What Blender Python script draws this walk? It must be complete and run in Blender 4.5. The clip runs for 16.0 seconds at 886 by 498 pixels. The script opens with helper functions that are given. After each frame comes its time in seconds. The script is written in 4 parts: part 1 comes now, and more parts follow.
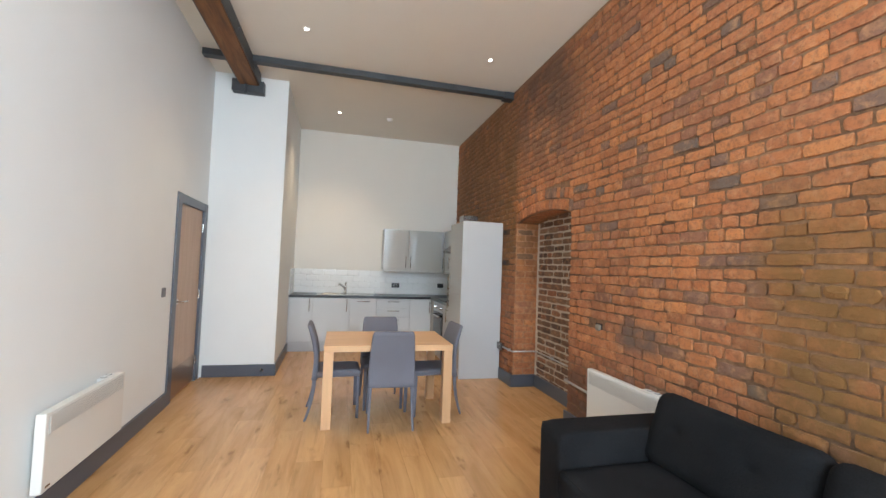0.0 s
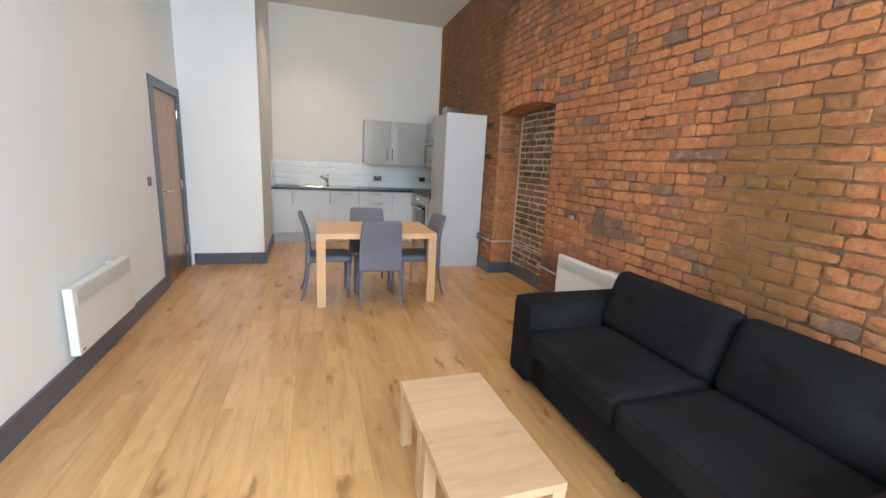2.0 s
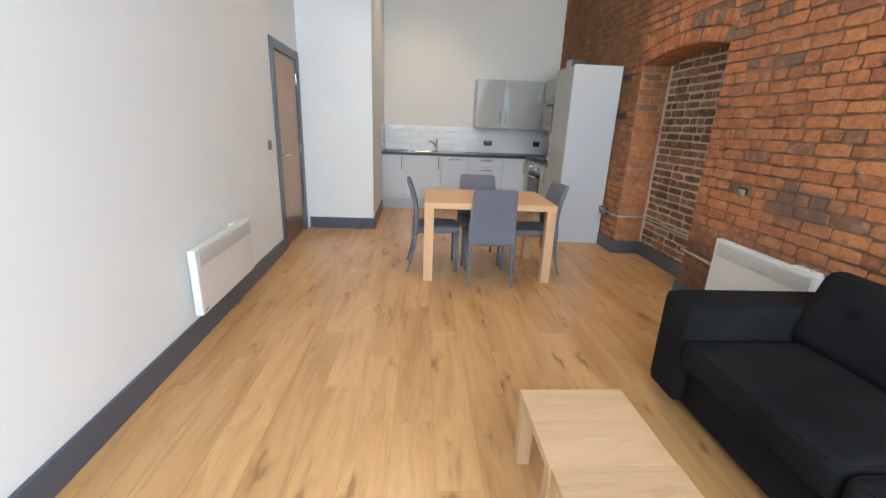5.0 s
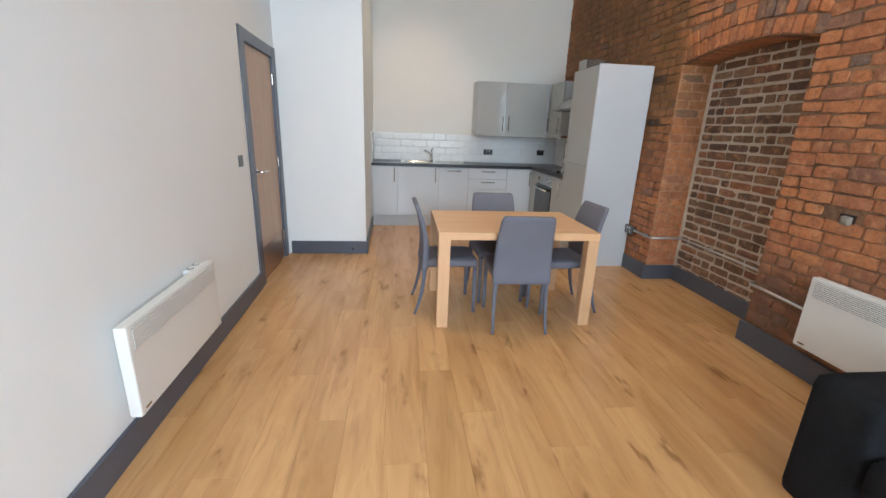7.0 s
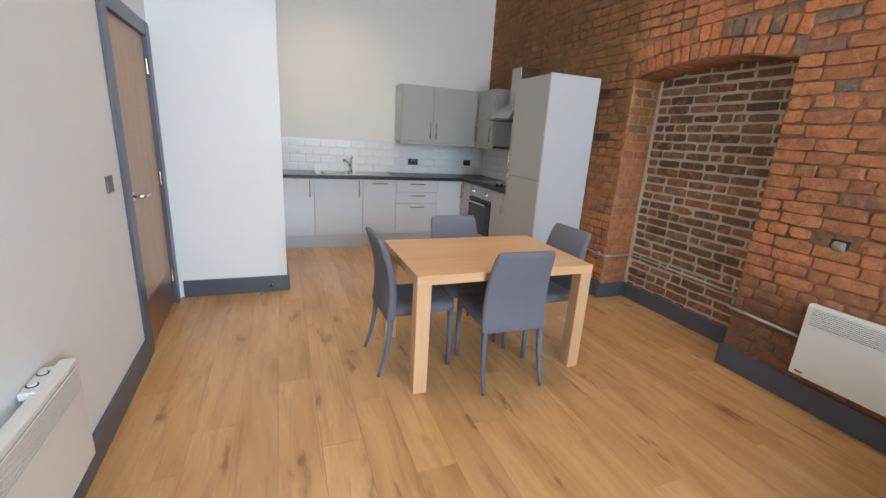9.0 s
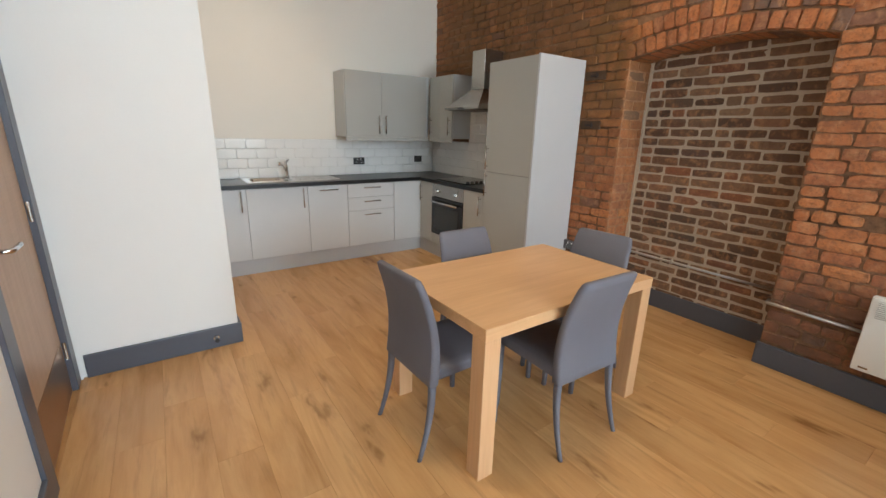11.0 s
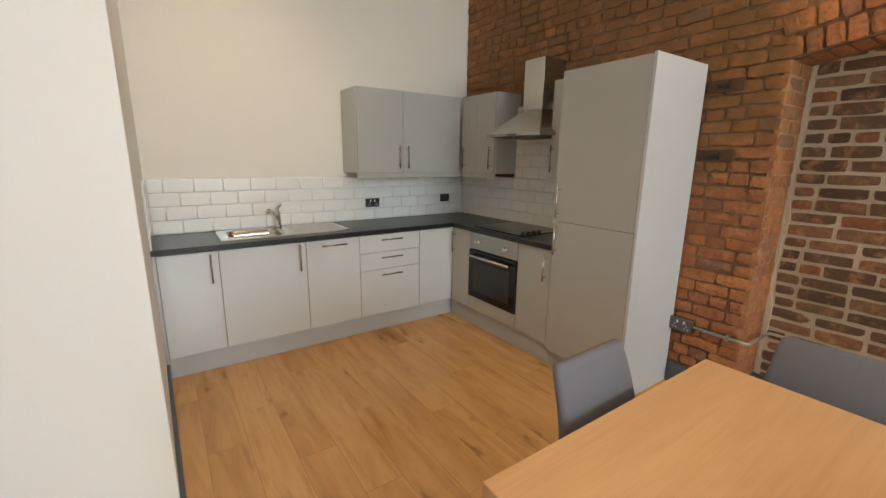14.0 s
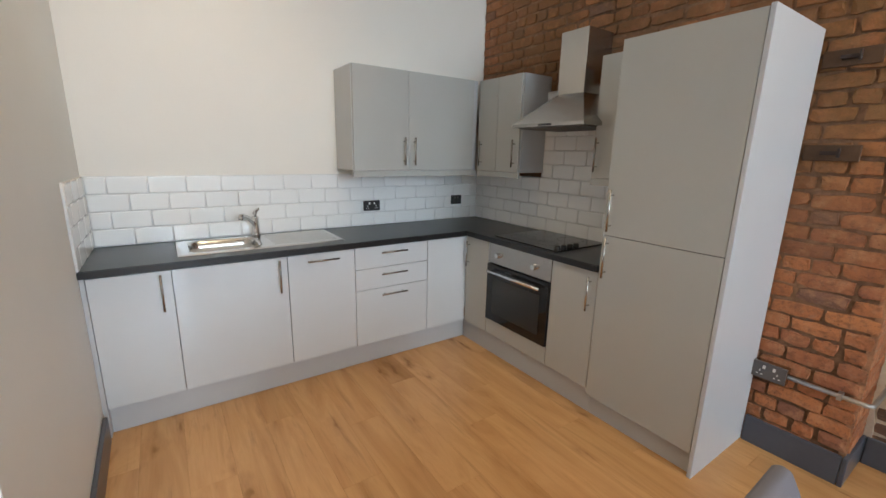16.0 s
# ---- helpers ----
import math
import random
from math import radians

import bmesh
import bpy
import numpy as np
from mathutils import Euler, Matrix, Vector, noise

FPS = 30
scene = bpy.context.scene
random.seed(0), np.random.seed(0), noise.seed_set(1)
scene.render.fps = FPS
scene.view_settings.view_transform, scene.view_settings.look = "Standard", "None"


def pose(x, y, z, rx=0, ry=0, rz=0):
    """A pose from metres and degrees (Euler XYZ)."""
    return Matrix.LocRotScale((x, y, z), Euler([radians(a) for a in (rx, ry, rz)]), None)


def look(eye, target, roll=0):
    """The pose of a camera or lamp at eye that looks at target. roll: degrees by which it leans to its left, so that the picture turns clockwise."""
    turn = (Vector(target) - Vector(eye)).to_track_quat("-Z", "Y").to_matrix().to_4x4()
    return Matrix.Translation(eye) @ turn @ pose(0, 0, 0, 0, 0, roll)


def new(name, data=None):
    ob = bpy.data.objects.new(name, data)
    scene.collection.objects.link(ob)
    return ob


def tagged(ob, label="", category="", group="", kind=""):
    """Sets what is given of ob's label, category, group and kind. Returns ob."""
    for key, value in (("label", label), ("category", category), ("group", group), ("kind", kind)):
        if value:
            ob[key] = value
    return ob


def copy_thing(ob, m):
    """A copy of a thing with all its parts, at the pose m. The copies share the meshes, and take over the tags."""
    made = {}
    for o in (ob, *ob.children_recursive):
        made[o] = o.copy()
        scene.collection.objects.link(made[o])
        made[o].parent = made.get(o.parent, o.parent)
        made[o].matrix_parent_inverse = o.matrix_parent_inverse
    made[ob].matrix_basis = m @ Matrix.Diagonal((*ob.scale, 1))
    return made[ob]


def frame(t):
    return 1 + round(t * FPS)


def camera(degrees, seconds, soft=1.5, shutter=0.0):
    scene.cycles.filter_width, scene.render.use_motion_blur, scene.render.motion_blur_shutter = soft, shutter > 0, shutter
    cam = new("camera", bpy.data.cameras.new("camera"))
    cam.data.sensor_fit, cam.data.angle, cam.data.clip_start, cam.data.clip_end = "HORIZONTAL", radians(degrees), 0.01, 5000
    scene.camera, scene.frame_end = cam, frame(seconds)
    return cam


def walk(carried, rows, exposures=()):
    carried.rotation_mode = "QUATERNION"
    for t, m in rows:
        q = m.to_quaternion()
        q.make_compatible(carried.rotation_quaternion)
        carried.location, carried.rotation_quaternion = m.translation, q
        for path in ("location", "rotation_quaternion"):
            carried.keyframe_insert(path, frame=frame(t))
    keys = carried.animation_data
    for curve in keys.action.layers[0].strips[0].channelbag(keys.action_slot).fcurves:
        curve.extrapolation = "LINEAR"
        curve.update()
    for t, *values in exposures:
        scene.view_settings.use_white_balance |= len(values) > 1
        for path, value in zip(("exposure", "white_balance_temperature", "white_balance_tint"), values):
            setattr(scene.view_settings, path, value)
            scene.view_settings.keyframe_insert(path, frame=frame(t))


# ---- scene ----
cam = camera(94.5, 16.0)
PATH = [
    (0, (0.336, 0.39, 1.45), (0.819, 2.329, 1.535), 2.1),
    (0.5, (0.307, 0.336, 1.434), (0.786, 2.278, 1.393), 1.8),
    (1, (0.272, 0.296, 1.424), (0.784, 2.22, 1.234), 2.1),
    (1.5, (0.247, 0.259, 1.419), (0.814, 2.15, 1.101), 2.7),
    (2, (0.227, 0.231, 1.421), (0.821, 2.096, 1.008), 2.9),
    (2.5, (0.22, 0.238, 1.425), (0.831, 2.075, 0.923), 2.8),
    (3, (0.198, 0.267, 1.417), (0.762, 2.1, 0.85), 3.1),
    (3.5, (0.184, 0.322, 1.393), (0.655, 2.171, 0.795), 2.9),
    (4, (0.182, 0.383, 1.373), (0.542, 2.255, 0.767), 2.7),
    (4.5, (0.197, 0.485, 1.361), (0.422, 2.379, 0.759), 2.4),
    (5, (0.196, 0.645, 1.375), (0.311, 2.553, 0.788), 2.3),
    (7.5, (-0.104, 1.6, 1.413), (0.197, 3.497, 0.856), 1.9),
    (8, (-0.163, 1.786, 1.426), (0.295, 3.656, 0.885), 2.5),
    (8.5, (-0.261, 1.965, 1.435), (0.336, 3.797, 0.9), 3.0),
    (9, (-0.416, 2.158, 1.447), (0.3, 3.949, 0.918), 3.5),
    (11.5, (-0.72, 3.275, 1.448), (0.41, 4.833, 0.905), 1.5),
    (12, (-0.648, 3.49, 1.463), (0.499, 5.045, 0.949), 1.7),
    (12.5, (-0.56, 3.665, 1.465), (0.577, 5.236, 0.978), 1.6),
    (13, (-0.497, 3.893, 1.48), (0.634, 5.476, 1.016), 1.5),
    (13.5, (-0.434, 4.074, 1.476), (0.695, 5.665, 1.036), 0.9),
    (14, (-0.339, 4.25, 1.495), (0.766, 5.861, 1.064), 0.7),
    (14.5, (-0.243, 4.409, 1.5), (0.851, 6.028, 1.076), 0.9),
    (15, (-0.184, 4.545, 1.482), (0.913, 6.162, 1.057), 1.2),
    (15.5, (-0.119, 4.71, 1.477), (0.981, 6.323, 1.045), 1.3),
    (16, (-0.053, 4.827, 1.489), (1.045, 6.437, 1.039), 1.2),
]
walk(cam, [(t, look(eye, target, roll)) for t, eye, target, roll in PATH],
     exposures=[(0, 0.15, 6150, 10), (5, 0.07, 6000, 10), (9, 0.13, 5850, 10), (11.5, 0.13, 6600, 10), (12.5, 0.12, 6900, 10), (14, 0.1, 7000, 10), (15, 0.2, 6600, 10), (16, 0.28, 6050, 10)])

# ---- light ----
world = bpy.data.worlds.new("sky")
scene.world = world
world.use_nodes = True
wn = world.node_tree
sky = wn.nodes.new("ShaderNodeTexSky")
sky.sky_type, sky.sun_disc = "NISHITA", False
sky.sun_elevation, sky.sun_rotation = radians(40), radians(120)
wn.nodes["Background"].inputs["Strength"].default_value = 0.15
wn.links.new(sky.outputs["Color"], wn.nodes["Background"].inputs["Color"])
sun = new("sun", bpy.data.lights.new("sun", "SUN"))
sun.data.energy, sun.data.angle, sun.data.color = 1.0, radians(12), (1.0, 0.95, 0.88)
sun.matrix_world = look((6, -4, 9), (0, 0, 0))

LEFT, BRICK, KIT, REAR, CEIL = -1.255, 2.45, 7.92, -3.0, 3.78
BOX_X, BOX_Y, BOX_OUT = -0.44, 5.965, 0.026
NICHE0, NICHE1, NICHE_X = 3.88, 5.13, 2.76
WINDOWS = ((-0.6, 0.6), (1.05, 2.15))
SILL, HEAD = 1.35, 3.6
SIDE_WIN = (-2.8, -1.45, 0.85, 3.3)  # tall opening in the brick wall near the back: y, y, sill, head
WINDOW_W, SIDE_W, SPOT_W = 112.0, 305.0, 66.0
SKEW = pose(-1.255, 5.2, 0, 0, 0, 1.92) @ pose(1.255, -5.2, 0)  # the door wall runs slightly out of square
for wx0, wx1 in WINDOWS:
    lamp = new("window_daylight", bpy.data.lights.new("window_daylight", "AREA"))
    lamp.data.shape, lamp.data.size, lamp.data.size_y = "RECTANGLE", wx1 - wx0 - 0.1, HEAD - SILL - 0.1
    lamp.data.energy, lamp.data.color = WINDOW_W, (0.71, 0.87, 1.0)
    lamp.matrix_world = look(((wx0 + wx1) / 2, REAR - 0.14, (SILL + HEAD) / 2), ((wx0 + wx1) / 2, 5, (SILL + HEAD) / 2 - 0.3))

lamp = new("window_daylight", bpy.data.lights.new("window_daylight", "AREA"))
lamp.data.shape, lamp.data.size, lamp.data.size_y = "RECTANGLE", SIDE_WIN[1] - SIDE_WIN[0] - 0.1, SIDE_WIN[3] - SIDE_WIN[2] - 0.1
lamp.data.energy, lamp.data.color = SIDE_W, (0.71, 0.87, 1.0)
lamp.matrix_world = look((BRICK + 0.2, (SIDE_WIN[0] + SIDE_WIN[1]) / 2, (SIDE_WIN[2] + SIDE_WIN[3]) / 2), (LEFT, (SIDE_WIN[0] + SIDE_WIN[1]) / 2 + 0.01, (SIDE_WIN[2] + SIDE_WIN[3]) / 2 - 0.2))

# ---- materials ----


def nodes_of(name):
    m = bpy.data.materials.new(name)
    m.use_nodes = True
    return m, m.node_tree, m.node_tree.nodes["Principled BSDF"]


def add(tree, kind, **values):
    n = tree.nodes.new(kind)
    for key, value in values.items():
        n.inputs[key.replace("_", " ")].default_value = value
    return n


def ramp(tree, source, stops):
    r = tree.nodes.new("ShaderNodeValToRGB")
    while len(r.color_ramp.elements) < len(stops):
        r.color_ramp.elements.new(0.5)
    for e, (p, c) in zip(r.color_ramp.elements, stops):
        e.position, e.color = p, (*c, 1)
    tree.links.new(source, r.inputs["Fac"])
    return r.outputs["Color"]


def mixed(tree, fac, a, b, how="MIX"):
    m = tree.nodes.new("ShaderNodeMix")
    m.data_type, m.blend_type = "RGBA", how
    for value, slot in ((fac, 0), (a, 6), (b, 7)):
        if isinstance(value, (int, float)):
            m.inputs[slot].default_value = value
        elif isinstance(value, tuple):
            m.inputs[slot].default_value = (*value, 1)
        else:
            tree.links.new(value, m.inputs[slot])
    return m.outputs[2]


def place(tree, scale=(1, 1, 1), local=False, shift=None):
    """World or object coordinates, scaled."""
    src = tree.nodes.new("ShaderNodeTexCoord").outputs["Object"] if local else tree.nodes.new("ShaderNodeNewGeometry").outputs["Position"]
    mp = tree.nodes.new("ShaderNodeMapping")
    mp.inputs["Scale"].default_value = scale
    tree.links.new(src, mp.inputs["Vector"])
    if shift is not None:
        tree.links.new(shift, mp.inputs["Location"])
    return mp.outputs["Vector"]


def noisy(tree, vec, scale, detail=4, rough=0.55, distort=0.0):
    n = add(tree, "ShaderNodeTexNoise", Scale=scale, Detail=detail, Roughness=rough, Distortion=distort)
    tree.links.new(vec, n.inputs["Vector"])
    return n.outputs["Fac"]


def bump(tree, shader, height, strength, distance):
    b = add(tree, "ShaderNodeBump", Strength=strength, Distance=distance)
    tree.links.new(height, b.inputs["Height"])
    tree.links.new(b.outputs["Normal"], shader.inputs["Normal"])


def simple(name, color, rough=0.5, metal=0.0, vary=0.06, grain=60, relief=0.08, coat=0.0, depth=0.001):
    """A painted, plastic, metal or cloth surface with large and small variation."""
    m, t, s = nodes_of(name)
    v = place(t, local=True)
    big, small = noisy(t, v, 2.3), noisy(t, v, grain)
    dark, light = tuple(c * (1 - vary) for c in color), tuple(min(1, c * (1 + vary)) for c in color)
    c1 = ramp(t, big, ((0.3, dark), (0.7, light)))
    c2 = mixed(t, 0.35, c1, ramp(t, small, ((0.3, dark), (0.7, light))))
    t.links.new(c2, s.inputs["Base Color"])
    s.inputs["Roughness"].default_value, s.inputs["Metallic"].default_value = rough, metal
    s.inputs["Coat Weight"].default_value = coat
    bump(t, s, small, relief, depth)
    return m


def wood(name, stops, per_object=True, rough=0.38, stretch=(9, 0.9, 9), knots=True, grain=(70, 2.2, 70)):
    """Oak with long grain along y, streaks and knots; every board differs."""
    m, t, s = nodes_of(name)
    rnd = t.nodes.new("ShaderNodeObjectInfo").outputs["Random"]
    mul = t.nodes.new("ShaderNodeVectorMath")
    mul.operation = "SCALE"
    mul.inputs[0].default_value = (37.0, 53.0, 11.0)
    t.links.new(rnd, mul.inputs["Scale"])
    v = place(t, stretch, local=not per_object, shift=mul.outputs["Vector"])
    broad, fine = noisy(t, v, 1.3, 5, 0.6, 0.9), noisy(t, place(t, grain, local=not per_object), 1.6, 3)
    c = ramp(t, broad, stops)
    c = mixed(t, 0.10, c, ramp(t, fine, ((0.35, tuple(x * 0.6 for x in stops[0][1])), (0.62, stops[-1][1]))))
    tone = ramp(t, rnd, ((0.0, (0.91, 0.90, 0.88)), (0.5, (1.0, 1.0, 1.0)), (1.0, (1.06, 1.06, 1.07))))
    c = mixed(t, 1.0, c, tone, "MULTIPLY")
    if knots:
        kv = place(t, (5.6, 1.9, 5.6), local=not per_object, shift=mul.outputs["Vector"])
        wob = t.nodes.new("ShaderNodeTexNoise")
        wob.inputs["Scale"].default_value = 3.0
        t.links.new(kv, wob.inputs["Vector"])
        vor = t.nodes.new("ShaderNodeTexVoronoi")
        t.links.new(mixed(t, 0.8, kv, wob.outputs["Color"], "ADD"), vor.inputs["Vector"])
        vor.inputs["Scale"].default_value = 1.0
        c = mixed(t, ramp(t, vor.outputs["Distance"], ((0.03, (0.75, 0.75, 0.75)), (0.10, (0.55, 0.55, 0.55)), (0.17, (0.2, 0.2, 0.2)), (0.30, (0, 0, 0)))), c, (0.22, 0.10, 0.036))
        streak = noisy(t, place(t, (14, 1.1, 14), local=not per_object, shift=mul.outputs["Vector"]), 1.5, 4, 0.65, 0.5)
        c = mixed(t, ramp(t, streak, ((0.56, (0, 0, 0)), (0.73, (0.5, 0.5, 0.5)))), c, (0.31, 0.165, 0.068))
    t.links.new(c, s.inputs["Base Color"])
    s.inputs["Roughness"].default_value = rough
    bump(t, s, fine, 0.12, 0.0008)
    return m


def brick_surface(name, stops, island, stain=True, dirt=(0.34, 0.27, 0.21)):
    """Worn hand-made brick: own tone for each, chips, soot, lime bloom and the damp streaks of this wall."""
    m, t, s = nodes_of(name)
    rnd = t.nodes.new("ShaderNodeNewGeometry").outputs["Random Per Island"] if island else t.nodes.new("ShaderNodeObjectInfo").outputs["Random"]
    v = place(t)
    c = ramp(t, rnd, stops)
    broad = noisy(t, v, 1.1, 4, 0.6)
    c = mixed(t, ramp(t, broad, ((0.40, (0, 0, 0)), (0.66, (0.42, 0.42, 0.42)))), c, (0.23, 0.105, 0.062))
    mott = noisy(t, v, 30, 8, 0.8)
    c = mixed(t, ramp(t, mott, ((0.47, (0, 0, 0)), (0.66, (0.8, 0.8, 0.8)))), c, (0.17, 0.08, 0.045))
    pale = noisy(t, v, 13, 6, 0.72, 0.3)
    c = mixed(t, ramp(t, pale, ((0.50, (0, 0, 0)), (0.68, (0.6, 0.6, 0.6)))), c, (0.60, 0.30, 0.14))
    bloom = noisy(t, v, 4.5, 8, 0.78, 0.5)
    c = mixed(t, ramp(t, bloom, ((0.60, (0, 0, 0)), (0.76, (0.6, 0.6, 0.6)))), c, (0.50, 0.40, 0.33))
    pits = noisy(t, v, 95, 3, 0.6)
    c = mixed(t, ramp(t, pits, ((0.64, (0, 0, 0)), (0.72, (0.7, 0.7, 0.7)))), c, (0.07, 0.035, 0.025))
    if stain:
        sep = t.nodes.new("ShaderNodeSeparateXYZ")
        t.links.new(place(t), sep.inputs[0])

        def band(out, centre, half):
            a = t.nodes.new("ShaderNodeMath")
            a.operation = "SUBTRACT"
            a.inputs[1].default_value = centre
            t.links.new(out, a.inputs[0])
            b = t.nodes.new("ShaderNodeMath")
            b.operation = "ABSOLUTE"
            t.links.new(a.outputs[0], b.inputs[0])
            d = t.nodes.new("ShaderNodeMapRange")
            d.interpolation_type = "SMOOTHSTEP"
            d.inputs["From Min"].default_value, d.inputs["From Max"].default_value = half * 1.45, half * 0.45
            t.links.new(b.outputs[0], d.inputs["Value"])
            return d.outputs[0]

        def times(a, b):
            k = t.nodes.new("ShaderNodeMath")
            k.operation = "MULTIPLY"
            t.links.new(a, k.inputs[0])
            t.links.new(b, k.inputs[1])
            return k.outputs[0]

        ragged = ramp(t, noisy(t, v, 3.2, 5, 0.7), ((0.30, (0.2, 0.2, 0.2)), (0.52, (0.92, 0.92, 0.92))))
        for cy, hy, cz, hz, colour in ((1.76, 0.33, 1.15, 0.72, (0.21, 0.102, 0.026)), (5.34, 0.24, 2.35, 0.95, (0.17, 0.088, 0.024)), (4.5, 0.75, 3.25, 0.75, (0.15, 0.08, 0.05)), (2.95, 0.22, 0.98, 0.1, (0.15, 0.10, 0.075)), (3.6, 0.35, 0.35, 0.3, (0.16, 0.08, 0.05)), (6.6, 1.3, 2.7, 1.5, (0.22, 0.11, 0.042))):
            c = mixed(t, times(times(band(sep.outputs["Y"], cy, hy), band(sep.outputs["Z"], cz, hz)), ragged), c, colour)
    t.links.new(c, s.inputs["Base Color"])
    s.inputs["Roughness"].default_value = 0.88
    bump(t, s, mixed(t, 0.45, mott, noisy(t, v, 60, 5, 0.75)), 1.0, 0.007)
    return m


RED = ((0.0, (0.331, 0.128, 0.055)), (0.12, (0.479, 0.165, 0.057)), (0.3, (0.570, 0.212, 0.072)), (0.45, (0.458, 0.160, 0.066)), (0.62, (0.628, 0.242, 0.081)), (0.8, (0.525, 0.186, 0.066)), (0.92, (0.377, 0.150, 0.075)), (0.97, (0.228, 0.128, 0.088)), (1.0, (0.172, 0.128, 0.101)))
DARK = ((0.0, (0.053, 0.042, 0.033)), (0.18, (0.132, 0.079, 0.049)), (0.36, (0.229, 0.143, 0.085)), (0.5, (0.079, 0.061, 0.048)), (0.66, (0.194, 0.106, 0.058)), (0.8, (0.290, 0.193, 0.116)), (0.92, (0.290, 0.106, 0.049)), (1.0, (0.106, 0.082, 0.067)))
M_BRICK = brick_surface("red_brick", RED, False)
M_BRICK_REST = brick_surface("red_brick_rest", RED, True)
M_INFILL = brick_surface("dark_infill_brick", DARK, False, stain=False)
M_INFILL_REST = brick_surface("dark_infill_brick_rest", DARK, True, stain=False)
M_MORTAR = simple("earthy_mortar", (0.235, 0.128, 0.068), 0.95, vary=0.7, grain=40, relief=0.7, depth=0.006)
M_LIME = simple("grey_mortar", (0.56, 0.47, 0.36), 0.95, vary=0.22, grain=55, relief=0.7, depth=0.005)
M_RENDER = brick_surface("worn_jamb_plaster", ((0.0, (0.42, 0.20, 0.095)), (1.0, (0.46, 0.23, 0.11))), True, stain=False)
M_WALL = simple("white_wall_paint", (0.82, 0.83, 0.81), 0.6, vary=0.015, grain=90, relief=0.05)
# end wall: white paint tinted cream to carry the kitchen's warm light
M_WALL_WARM = simple("warm_lit_wall_paint", (0.84, 0.795, 0.715), 0.6, vary=0.015, grain=90, relief=0.05)
M_CEIL = simple("white_ceiling_paint", (0.82, 0.785, 0.715), 0.8, vary=0.015, grain=80, relief=0.04)
M_SLATE = simple("slate_grey_gloss_paint", (0.085, 0.095, 0.12), 0.33, vary=0.08, grain=35, relief=0.06)
M_STEELWORK = simple("dark_painted_steelwork", (0.055, 0.06, 0.066), 0.5, vary=0.25, grain=14, relief=0.25, depth=0.003)
M_OAK = wood("oak_floor_board", ((0.25, (0.442, 0.224, 0.082)), (0.44, (0.583, 0.323, 0.132)), (0.60, (0.668, 0.389, 0.168)), (0.8, (0.480, 0.253, 0.096))), rough=0.26, stretch=(5, 0.75, 5))
M_TABLE = wood("light_oak_veneer", ((0.3, (0.647, 0.376, 0.186)), (0.7, (0.741, 0.461, 0.240))), per_object=False, rough=0.4, knots=False, stretch=(0.9, 9, 9), grain=(2.2, 60, 60))
M_PALE = wood("pale_oak_veneer", ((0.3, (0.53, 0.34, 0.185)), (0.62, (0.62, 0.415, 0.24)), (0.8, (0.43, 0.26, 0.135))), per_object=False, rough=0.42, knots=False, stretch=(1.6, 12, 12), grain=(2.2, 60, 60))
M_TABLE_LEG = wood("light_oak_veneer_upright", ((0.3, (0.616, 0.362, 0.186)), (0.7, (0.706, 0.443, 0.240))), per_object=False, rough=0.4, knots=False, stretch=(9, 9, 0.9), grain=(60, 60, 2.2))
M_PALE_LEG = wood("pale_oak_veneer_upright", ((0.3, (0.53, 0.34, 0.185)), (0.7, (0.62, 0.415, 0.24))), per_object=False, rough=0.42, knots=False, stretch=(9, 9, 0.9), grain=(60, 60, 2.2))
M_DOOR = wood("oak_door_veneer", ((0.3, (0.448, 0.287, 0.176)), (0.7, (0.543, 0.366, 0.234))), per_object=False, rough=0.4, stretch=(9, 9, 0.9), knots=False)
M_BEAM = wood("old_timber", ((0.28, (0.035, 0.018, 0.009)), (0.45, (0.15, 0.062, 0.02)), (0.6, (0.24, 0.105, 0.032)), (0.75, (0.08, 0.036, 0.015))), per_object=False, rough=0.7)
M_SOFA = simple("charcoal_woven_fabric", (0.0125, 0.0125, 0.0135), 0.95, vary=0.55, grain=150, relief=0.8, depth=0.002)
M_SOFA.node_tree.nodes["Principled BSDF"].inputs["Specular IOR Level"].default_value = 0.15
M_CHAIR = simple("grey_fabric", (0.155, 0.156, 0.185), 0.9, vary=0.12, grain=380, relief=0.4, depth=0.001)
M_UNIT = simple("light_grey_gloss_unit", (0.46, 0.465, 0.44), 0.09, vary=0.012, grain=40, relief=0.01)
# back-run base fronts: paler than the oven run, window light put into the tone
M_BASE_LIT = simple("window_lit_gloss_base_front", (0.65, 0.67, 0.68), 0.09, vary=0.012, grain=40, relief=0.01)
# panels and plinth facing the windows: M_UNIT_SIDE lightened to carry the daylight
M_PANEL_LIT = simple("window_lit_grey_panel", (0.56, 0.575, 0.59), 0.28, vary=0.02, grain=120, relief=0.03)
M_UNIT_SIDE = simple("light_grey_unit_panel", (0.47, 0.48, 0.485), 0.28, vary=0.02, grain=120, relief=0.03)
M_STEEL = simple("brushed_steel", (0.45, 0.43, 0.40), 0.27, 1.0, vary=0.06, grain=200, relief=0.06)
M_SINK = simple("bright_stainless_steel", (0.62, 0.61, 0.59), 0.16, 1.0, vary=0.04, grain=160, relief=0.04)
M_CHROME = simple("chrome", (0.72, 0.72, 0.72), 0.1, 1.0, vary=0.02, grain=60, relief=0.01)
# kick plate steel: the floor's brown reflection is put into the metal colour
M_KICK_TINT = simple("floor_tinted_steel", (0.42, 0.28, 0.18), 0.34, 1.0, vary=0.04, grain=60, relief=0.02)
